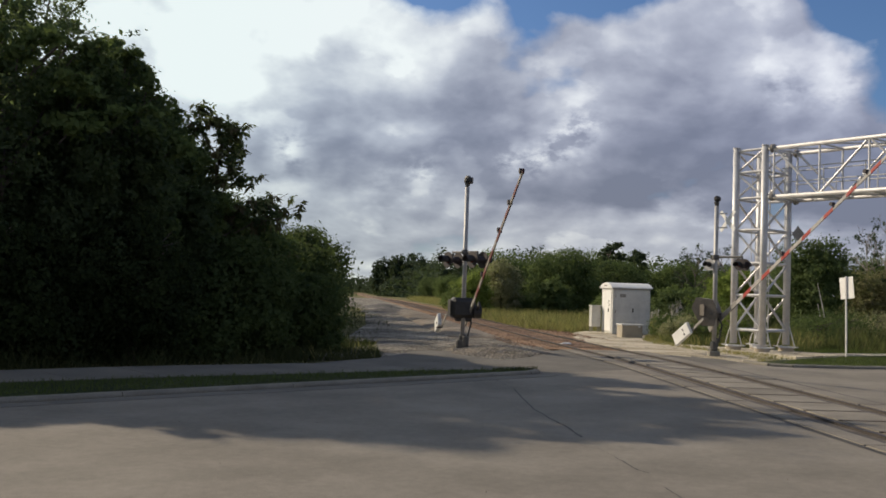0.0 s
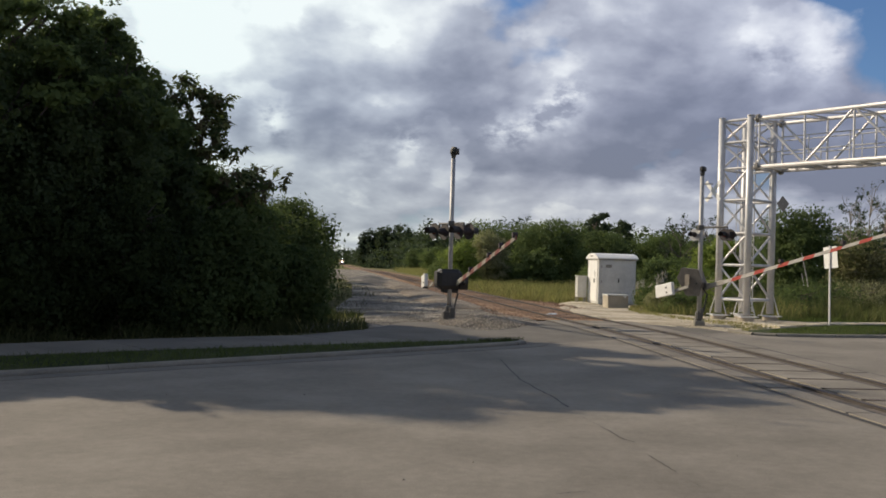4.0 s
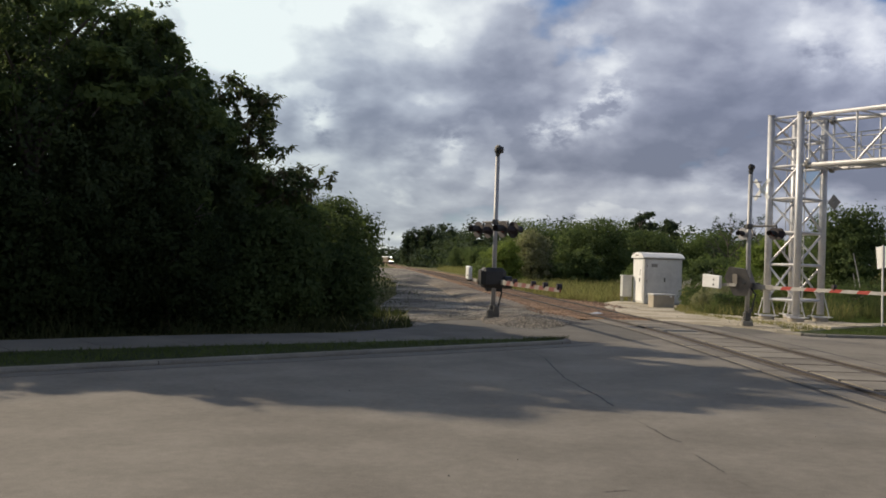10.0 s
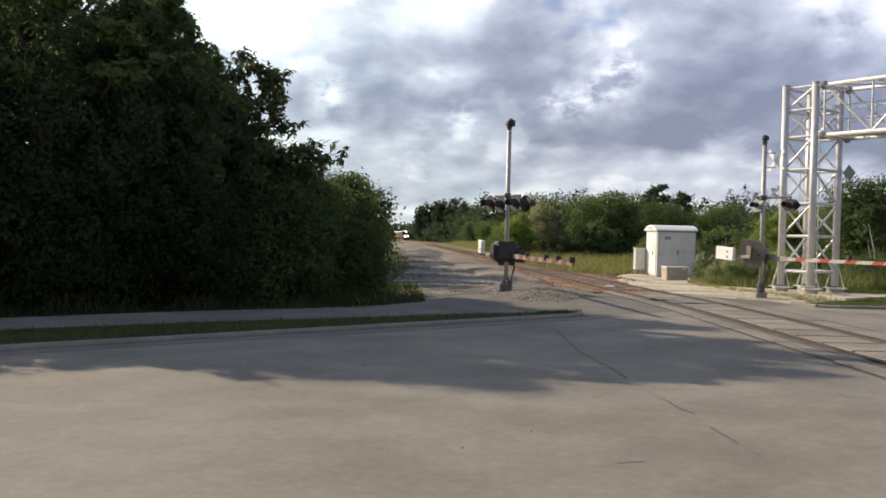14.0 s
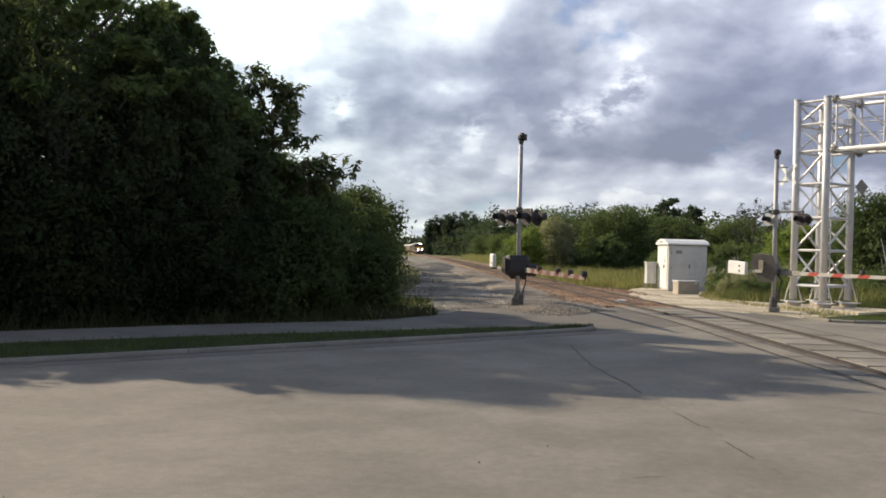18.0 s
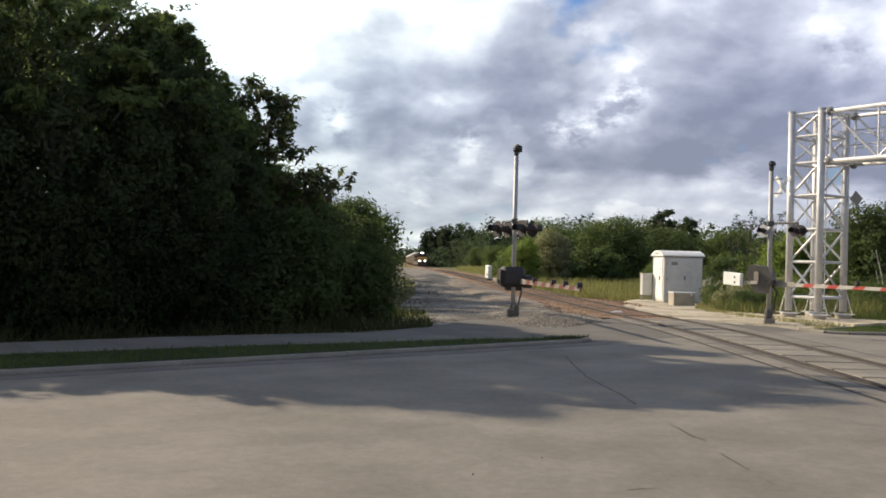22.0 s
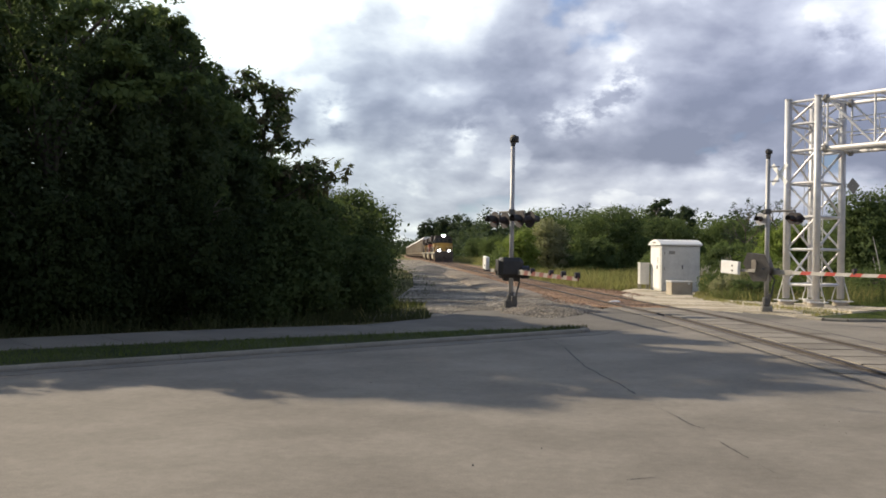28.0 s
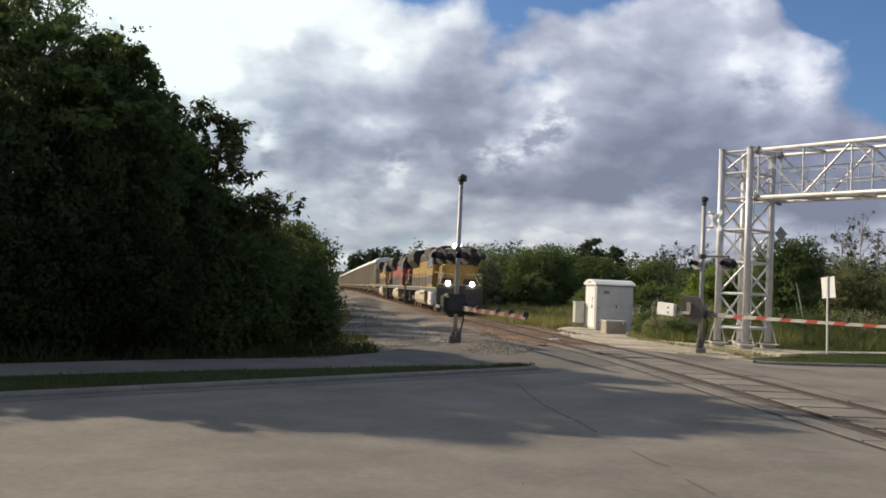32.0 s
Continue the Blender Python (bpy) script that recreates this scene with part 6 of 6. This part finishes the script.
# ---- cabinets and sign ----
def cabinets():
    yaw = 12.0
    root = thing("signal_cabinet", pose(4.05, 45.1, -0.12, 0, 0, yaw), "tall white metal signal cabinet on the sandy verge", "cabinet")
    part("plinth", Mesh().box((0.95, 0.95, 0.05), (1.8, 1.8, 0.14)), M["kerb"], root)
    part("body", Mesh().box((0.95, 0.95, 1.24), (1.9, 1.9, 2.28), None, 0.02), M["cabinet"], root)
    turned = Matrix.Rotation(radians(90), 4, "Z") @ Matrix.Translation((0, -1.9, 0))
    part("roof", Mesh().prism([(-0.09, 2.34), (-0.09, 2.40), (0.25, 2.54), (0.7, 2.62), (1.2, 2.62), (1.65, 2.54), (1.99, 2.40), (1.99, 2.34)], -0.09, 1.99, turned), M["white"], root, "shallow pitched white roof")
    # the shade below the roof edge is put in as a grey strip
    part("eave", Mesh().box((0.95, -0.03, 2.31), (1.96, 0.06, 0.05), None, 0.01), M["tan"], root, "grey strip that stands for the shade below the roof edge")
    part("gable_vent", Mesh().box((-0.095, 0.95, 2.47), (0.015, 0.5, 0.06)), M["tan"], root)
    door = part("door", Mesh().box((0.95, -0.012, 1.22), (1.66, 0.03, 2.05), None, 0.008), M["cabinet"], root)
    part("handle", Mesh().box((1.02, -0.04, 1.28), (0.05, 0.05, 0.2), None, 0.01), M["dark"], door, "dark door handle")
    for z in (0.45, 1.2, 1.95):
        part("hinge", Mesh().tube((0.14, -0.035, z - 0.07), (0.14, -0.035, z + 0.07), 0.018, 0.018, 8), M["tan"], door)
    # sunlight on this side is put into the door's whiter paint
    side = part("side_door", Mesh().box((-0.012, 0.95, 1.22), (0.03, 1.5, 2.0), None, 0.008), M["white"], root)
    part("handle", Mesh().box((-0.04, 0.6, 1.25), (0.05, 0.05, 0.2), None, 0.01), M["dark"], side, "dark door handle")
    part("vent", Mesh().box((0.5, -0.03, 1.98), (0.3, 0.02, 0.16)), M["tan"], root)
    for k in range(5):
        part("notice_bar", Mesh().box((-0.03, 0.55, 1.72 - 0.06 * k), (0.006, 0.22, 0.022)), M["dark"], side)
    small = thing("equipment_case", pose(3.1, 46.6, -0.12, 0, 0, yaw), "narrow grey equipment case on thin legs", "cabinet")
    part("case", Mesh().box((0.28, 0.25, 0.88), (0.48, 0.45, 1.05), None, 0.02), M["cabinet"], small)
    part("lid", Mesh().box((0.28, 0.25, 1.43), (0.54, 0.52, 0.05), None, 0.01), M["cabinet"], small)
    for x, y in ((0.07, 0.07), (0.48, 0.07), (0.07, 0.43), (0.48, 0.43)):
        part("leg", Mesh().box((x, y, 0.22), (0.05, 0.05, 0.46)), M["tan"], small)
    low = thing("battery_box", pose(4.15, 41.3, -0.12, 0, 0, yaw), "low pale concrete battery box before the cabinet", "box")
    part("box", Mesh().box((0.49, 0.35, 0.3), (0.96, 0.8, 0.66), None, 0.02), M["pale_concrete"], low)
    part("lid", Mesh().box((0.49, 0.35, 0.665), (1.02, 0.87, 0.07), None, 0.015), M["cabinet"], low)
    part("latch", Mesh().box((0.8, -0.06, 0.6), (0.09, 0.03, 0.09), None, 0.01), M["white"], low)
    sign = thing("road_sign", pose(10.56, 31.3, 0.06, 2.0, 1.0, -66), "blank back of a white rectangular sign on a thin post", "sign")
    part("post", Mesh().box((0, 0, 1.32), (0.055, 0.04, 2.68)), M["galv"], sign)
    part("plate", Mesh().box((0, 0.03, 2.27), (0.62, 0.008, 0.72), Matrix.Rotation(radians(-6), 4, "Y"), 0.003), M["white"], sign, "white sign plate")
    for z in (2.05, 2.5):
        part("bolt", Mesh().tube((0, -0.03, z), (0, 0.03, z), 0.012, 0.012, 6), M["tan"], sign)
    rag = thing("litter", pose(1.39, 32.4, 0.05, 0, 0, 20), "crumpled piece of white litter lying on the track", "litter")
    me = Mesh()
    rnd = random.Random(3)
    pts = [(0.24 * math.cos(a) * rnd.uniform(0.7, 1.1), 0.14 * math.sin(a) * rnd.uniform(0.7, 1.1), 0.0) for a in [k * math.pi / 5 for k in range(10)]]
    me.add(pts + [(p[0] * 0.6, p[1] * 0.6, rnd.uniform(0.02, 0.06)) for p in pts], [(i, (i + 1) % 10, 10 + (i + 1) % 10, 10 + i) for i in range(10)] + [tuple(range(10, 20))])
    part("sheet", me, M["white"], rag)


# ---- train ----
def truck(root, y, axles, wheelbase):
    span = wheelbase * (axles - 1)
    bogie = part("truck", Mesh().box((-1.02, y, 0.72), (0.16, span + 1.3, 0.36), None, 0.05).box((1.02, y, 0.72), (0.16, span + 1.3, 0.36), None, 0.05).box((0, y, 0.75), (2.0, 0.5, 0.3), None, 0.04), M["loco_roof"], root, "dark steel wheel truck")
    for k in range(axles):
        wy = y - span / 2 + k * wheelbase
        wheel = Mesh()
        for s in (-0.755, 0.755):
            wheel.tube((s - 0.065, wy, 0.52), (s + 0.065, wy, 0.52), 0.49, 0.49, 20)
        wheel.tube((-0.75, wy, 0.52), (0.75, wy, 0.52), 0.09, 0.09, 8)
        part("wheelset", wheel, M["tie"], bogie)
        for s in (-1.12, 1.12):
            part("axle_box", Mesh().box((s, wy, 0.55), (0.14, 0.3, 0.3), None, 0.04), M["loco_roof"], bogie)


def locomotive(body, lower, upper, label):
    """Front at y = 0, the body runs along +y; the rail's top is z = 0."""
    root = thing("locomotive", pose(0, 0, 0), label, "locomotive", "locomotives of the train")
    roof = M["loco_roof"]
    part("underframe", Mesh().box((0, 10.9, 1.5), (3.0, 21.0, 0.26), None, 0.03), lower, root, "grey underframe along the walkway")
    pilot = part("pilot", Mesh().prism([(-1.5, 0.75), (1.5, 0.75), (1.5, 1.62), (-1.5, 1.62)], 0.35, 0.75).box((0, 0.5, 1.75), (2.9, 0.25, 0.26), None, 0.03), M["loco_band"], root, "dark brown-grey pilot plate")
    part("walkway_front", Mesh().box((0, 0.5, 1.9), (2.9, 0.3, 0.06), None, 0.01), M["tank"], pilot, "pale edge of the front walkway")
    part("plow", Mesh().add([(-1.45, 0.45, 0.75), (0, 0.12, 0.72), (1.45, 0.45, 0.75), (1.45, 0.3, 0.14), (0, -0.12, 0.12), (-1.45, 0.3, 0.14), (-1.45, 0.6, 0.75), (1.45, 0.6, 0.75), (1.45, 0.6, 0.14), (-1.45, 0.6, 0.14)], [(0, 1, 4, 5), (1, 2, 3, 4), (2, 7, 8, 3), (0, 5, 9, 6), (0, 6, 7, 2, 1), (5, 4, 3, 8, 9)]), roof, pilot, "black snow plow")
    part("coupler", Mesh().box((0, -0.05, 0.9), (0.32, 0.75, 0.3), None, 0.05).box((0, -0.4, 0.9), (0.4, 0.22, 0.36), None, 0.06), roof, pilot)
    for x in (-0.6, -0.4, 0.4, 0.6):
        part("air_hose", Mesh().tube((x, 0.3, 1.05), (x, 0.12, 0.8), 0.03).tube((x, 0.12, 0.8), (x * 0.85, 0.15, 0.5), 0.03), roof, pilot)
    nose = part("nose", Mesh().prism([(-1.12, 1.64), (1.12, 1.64), (1.12, 3.02), (0.92, 3.22), (-0.92, 3.22), (-1.12, 3.02)], 1.1, 2.9), body, root)
    part("nose_band", Mesh().prism([(-1.13, 1.66), (1.13, 1.66), (1.13, 2.3), (-1.13, 2.3)], 1.07, 2.58), M["loco_band"], nose, "brown-grey foot of the nose")
    part("nose_door", Mesh().box((0.0, 1.06, 2.3), (0.62, 0.03, 1.3), None, 0.01), body, nose)
    part("grab_iron", Mesh().tube((-0.9, 1.05, 2.0), (-0.9, 1.05, 2.9), 0.02), roof, nose)
    cab = part("cab", Mesh().prism([(-1.52, 1.64), (1.52, 1.64), (1.52, 3.2), (-1.52, 3.2)], 2.6, 5.2), body, root)
    part("cab_top", Mesh().prism([(-1.52, 3.2), (1.52, 3.2), (1.52, 3.75), (1.25, 4.25), (0.8, 4.42), (-0.8, 4.42), (-1.25, 4.25), (-1.52, 3.75)], 2.6, 5.2), upper, cab, "dark upper part of the cab")
    part("cab_roof", Mesh().prism([(-1.57, 3.72), (-1.30, 4.29), (-0.82, 4.48), (0.82, 4.48), (1.30, 4.29), (1.57, 3.72), (1.5, 3.74), (1.25, 4.25), (0.8, 4.43), (-0.8, 4.43), (-1.25, 4.25), (-1.5, 3.74)], 2.5, 5.3), roof, cab, "dark sooty cab roof")
    for x in (-0.98, -0.33, 0.33, 0.98):
        part("windscreen", Mesh().box((x, 2.585, 3.66), (0.56, 0.03, 0.62), None, 0.01), M["glass"], cab, "dark windscreen pane")
    for s in (-1, 1):
        for y in (3.3, 4.3):
            part("side_window", Mesh().box((s * 1.525, y, 3.35), (0.03, 0.75, 0.75), None, 0.01), M["glass"], cab, "dark side window")
    part("headlight", Mesh().tube((-0.13, 2.47, 4.47), (-0.13, 2.43, 4.47), 0.16, 0.16, 16).tube((0.13, 2.47, 4.47), (0.13, 2.43, 4.47), 0.16, 0.16, 16), M["headlight"], root, "lit twin headlight above the cab windows")
    part("headlight_box", Mesh().box((0, 2.62, 4.45), (0.62, 0.3, 0.36), None, 0.03), roof, root)
    for s in (-1, 1):
        part("number_board", Mesh().box((s * 0.75, 2.56, 4.18), (0.5, 0.06, 0.2)), M["glass"], cab)
        ditch = part("ditch_light", Mesh().tube((s * 0.78, 0.34, 1.98), (s * 0.78, 0.30, 1.98), 0.15, 0.15, 16), M["headlight"], root, "lit ditch light")
        part("ditch_light_box", Mesh().box((s * 0.78, 0.46, 1.98), (0.3, 0.22, 0.28), None, 0.03), roof, ditch)
    hood = part("long_hood", Mesh().prism([(-0.98, 1.64), (0.98, 1.64), (0.98, 3.62), (-0.98, 3.62)], 5.25, 21.2), body, root)
    part("hood_top", Mesh().prism([(-0.98, 3.62), (0.98, 3.62), (0.98, 4.0), (0.8, 4.3), (-0.8, 4.3), (-0.98, 4.0)], 5.25, 21.2), upper, hood, "dark sooty top of the hood")
    for s in (-1, 1):
        part("hood_stripe", Mesh().box((s * 1.012, 13.2, 2.05), (0.03, 15.8, 0.7)), M["loco_band"], hood, "brown-grey band along the hood")
        part("cab_band", Mesh().box((s * 1.53, 3.9, 2.2), (0.03, 2.6, 0.6)), M["loco_band"], cab, "brown-grey band below the cab windows")
        part("walkway_edge", Mesh().box((s * 1.5, 10.9, 1.66), (0.06, 20.6, 0.07)), M["tank"], root, "pale edge of the walkway")
        for k in range(8):
            part("louvre", Mesh().box((s * 1.012, 6.5 + k * 0.45, 3.25), (0.02, 0.36, 0.5)), upper, hood)
    for k in range(11):
        for s in (-1, 1):
            part("hood_door", Mesh().box((s * 0.99, 6.6 + k * 1.02, 2.7), (0.03, 0.94, 1.7), None, 0.008), body, hood)
    part("inertial_filter", Mesh().box((0, 7.0, 4.1), (2.7, 2.4, 0.75), None, 0.12), roof, root, "dark filter hatch on the hood")
    part("dynamic_brake", Mesh().box((0, 10.6, 4.32), (2.1, 3.2, 0.55), None, 0.1), roof, root)
    part("exhaust_stack", Mesh().box((0, 13.2, 4.45), (0.7, 1.2, 0.35), None, 0.05), roof, root)
    part("radiator_wing", Mesh().prism([(-0.98, 3.2), (0.98, 3.2), (1.5, 3.75), (1.5, 4.35), (1.25, 4.6), (-1.25, 4.6), (-1.5, 4.35), (-1.5, 3.75)], 15.8, 21.0), upper, root)
    for s in (-1, 1):
        for k in range(3):
            part("radiator_grille", Mesh().box((s * 1.51, 16.8 + k * 1.6, 4.05), (0.03, 1.4, 0.5)), roof, root, "dark radiator grille")
    for y in (17.0, 18.9):
        part("fan", Mesh().tube((0, y, 4.6), (0, y, 4.72), 0.75, 0.75, 20), roof, root)
    part("fuel_tank", Mesh().prism([(-1.48, 0.72), (-1.36, 0.5), (-1.1, 0.38), (1.1, 0.38), (1.36, 0.5), (1.48, 0.72), (1.48, 1.12), (1.36, 1.36), (-1.36, 1.36), (-1.48, 1.12)], 7.4, 13.8), M["tank"], root, "pale fuel tank between the trucks")
    part("air_tank", Mesh().tube((-1.44, 6.4, 1.3), (-1.44, 9.5, 1.3), 0.17, 0.17, 12).tube((1.44, 6.4, 1.3), (1.44, 9.5, 1.3), 0.17, 0.17, 12), M["tank"], root)
    for s in (-1, 1):
        for y in (0.75, 20.9):
            for z in (0.45, 0.85, 1.25):
                part("step", Mesh().box((s * 1.38, y, z), (0.3, 0.5, 0.04)), roof, root)
            part("step_side", Mesh().box((s * 1.2, y, 0.95), (0.04, 0.6, 1.1)), lower, root)
        part("handrail", Mesh().tube((s * 1.45, 5.4, 2.65), (s * 1.45, 21.0, 2.65), 0.022, 0.022, 6), lower, root)
        for k in range(9):
            part("stanchion", Mesh().tube((s * 1.45, 5.4 + k * 1.94, 1.6), (s * 1.45, 5.4 + k * 1.94, 2.65), 0.02, 0.02, 6), lower, root)
        part("front_rail", Mesh().tube((s * 1.4, 0.55, 1.7), (s * 1.4, 0.55, 2.65), 0.022).tube((s * 1.4, 0.55, 2.65), (s * 1.4, 2.5, 2.7), 0.022).tube((s * 0.4, 0.5, 2.55), (s * 1.4, 0.55, 2.65), 0.022).tube((s * 1.42, 0.45, 1.75), (s * 0.95, 1.05, 2.75), 0.03), M["tank"], root, "pale front handrail")
    truck(root, 4.4, 3, 2.05)
    truck(root, 17.2, 3, 2.05)
    return root


def hopper_car(label):
    root = thing("freight_car", pose(0, 0, 0), label, "freight car", "freight cars of the train")
    part("body", Mesh().prism([(-1.3, 1.35), (1.3, 1.35), (1.52, 1.7), (1.52, 4.8), (-1.52, 4.8), (-1.52, 1.7)], 0.9, 17.3), M["car_beige"], root)
    part("roof", Mesh().prism([(-1.55, 4.79), (1.55, 4.79), (1.50, 5.0), (1.0, 5.4), (-1.0, 5.4), (-1.50, 5.0)], 0.85, 17.35), M["car_roof"], root, "pale roof")
    part("hatch", Mesh().box((0, 9.1, 5.43), (0.7, 15.6, 0.12), None, 0.03), M["car_roof"], root, "long loading hatch")
    for k in range(12):
        for s in (-1, 1):
            part("rib", Mesh().box((s * 1.55, 1.4 + k * 1.4, 3.23), (0.07, 0.09, 3.06)), M["car_beige"], root)
    for y in (3.9, 9.1, 14.3):
        part("chute", Mesh().add([(-1.2, y - 1.6, 1.4), (1.2, y - 1.6, 1.4), (1.2, y + 1.6, 1.4), (-1.2, y + 1.6, 1.4), (-0.5, y - 0.4, 0.55), (0.5, y - 0.4, 0.55), (0.5, y + 0.4, 0.55), (-0.5, y + 0.4, 0.55)], [(0, 1, 5, 4), (1, 2, 6, 5), (2, 3, 7, 6), (3, 0, 4, 7), (4, 5, 6, 7), (3, 2, 1, 0)]), M["car_beige"], root)
    part("sill", Mesh().box((0, 9.1, 1.1), (0.5, 17.8, 0.35)), M["loco_roof"], root)
    for y in (0.5, 17.7):
        part("end_platform", Mesh().box((0, y, 1.28), (2.8, 0.8, 0.1)), M["loco_roof"], root)
        for x in (-1.25, -0.8):
            part("ladder_rail", Mesh().tube((x, y, 1.3), (x, y, 4.8), 0.025), M["loco_roof"], root)
    truck(root, 2.3, 2, 1.75)
    truck(root, 15.9, 2, 1.75)
    return root


LOCO, CAR = 22.2, 18.7
TRAIN = []


def train():
    first = locomotive(M["loco_yellow"], M["loco_grey"], M["loco_roof"], "yellow and grey diesel locomotive with lit headlights leading the train")
    second = locomotive(M["loco_red"], M["loco_grey"], M["loco_roof"], "orange-red diesel locomotive coupled behind the first")
    third = locomotive(M["loco_yellow"], M["loco_grey"], M["loco_roof"], "yellow and grey diesel locomotive third in the train")
    for extra in (second, third):
        for ob in list(extra.children):
            if ob.name.split(".")[0] in ("headlight", "ditch_light"):
                for sub in list(ob.children):
                    bpy.data.objects.remove(sub)
                bpy.data.objects.remove(ob)
    TRAIN.extend([(first, 0.0), (second, LOCO), (third, 2 * LOCO)])
    car = hopper_car("beige covered hopper car with a pale roof")
    TRAIN.append((car, 3 * LOCO))
    for k in range(1, 15):
        TRAIN.append((copy_thing(car, pose(0, 0, 0)), 3 * LOCO + k * CAR))


FRONT, SPEED = 57.0, 22.2       # the train's front at the clip's end, and its pace
RAIL_TOP = 0.045


def train_pose(t, behind):
    y = FRONT + SPEED * (32 - t) + behind * 0.9785
    return pose(track_x(y), y, RAIL_TOP + dip(y), 0, 0, math.degrees(math.atan2(track_x(y) - track_x(y + 20), 20)))


ARM_1 = [(0, 31.2), (0.5, 28.8), (1, 26.3), (1.5, 23.6), (2, 20.8), (2.5, 17.7), (3, 15.2), (3.5, 12.9), (4.5, 7.8), (5.5, 2.6), (6.2, 0), (32, 0)]
ARM_2 = [(0, 36), (1, 30.3), (2, 24.4), (3, 18.8), (3.5, 16), (4.5, 11), (5.5, 6), (6, 3), (6.6, 0), (32, 0)]
GATES = []


def motions():
    for ob, behind in TRAIN:
        walk(ob, [(t, train_pose(t, behind)) for t in range(33)])
    for arm, yaw, base, rows in GATES:
        walk(arm, [(t, pose(*base, 0, -angle, yaw)) for t, angle in rows])


# ---- build ----
ground()
kerbs()
track()
crossing()
cracks()
signal_bridge()
cabinets()
gate_1 = crossing_gate(pose(-1.98, 28.3, -0.05), "crossing gate with lowered striped arm and dark flashers beside the gravel", 5.35, -74.4, 7.1, 3.05, 0.62, -47, 223, M["black"], 1, foot=0.38, thick=1.25)
GATES.append((gate_1[1], -74.4, Vector((0.2, 0.0, 1.17)), ARM_1))
gate_2 = crossing_gate(pose(5.95, 29.6, 0.14), "crossing gate with lowered striped arm beside the signal bridge", 4.9, -60, 8.0, 3.0, 0.56, -47, 223, M["warm_tan"], 2, 0.72, 0.42, (-0.3, 0.05), 0.66, 0.22)
GATES.append((gate_2[1], -60, Vector((0.25, 0.1, 1.1)), ARM_2))
train()
left_trees()
right_trees()
grasses()
gravel_stones()
sidewalk()
motions()
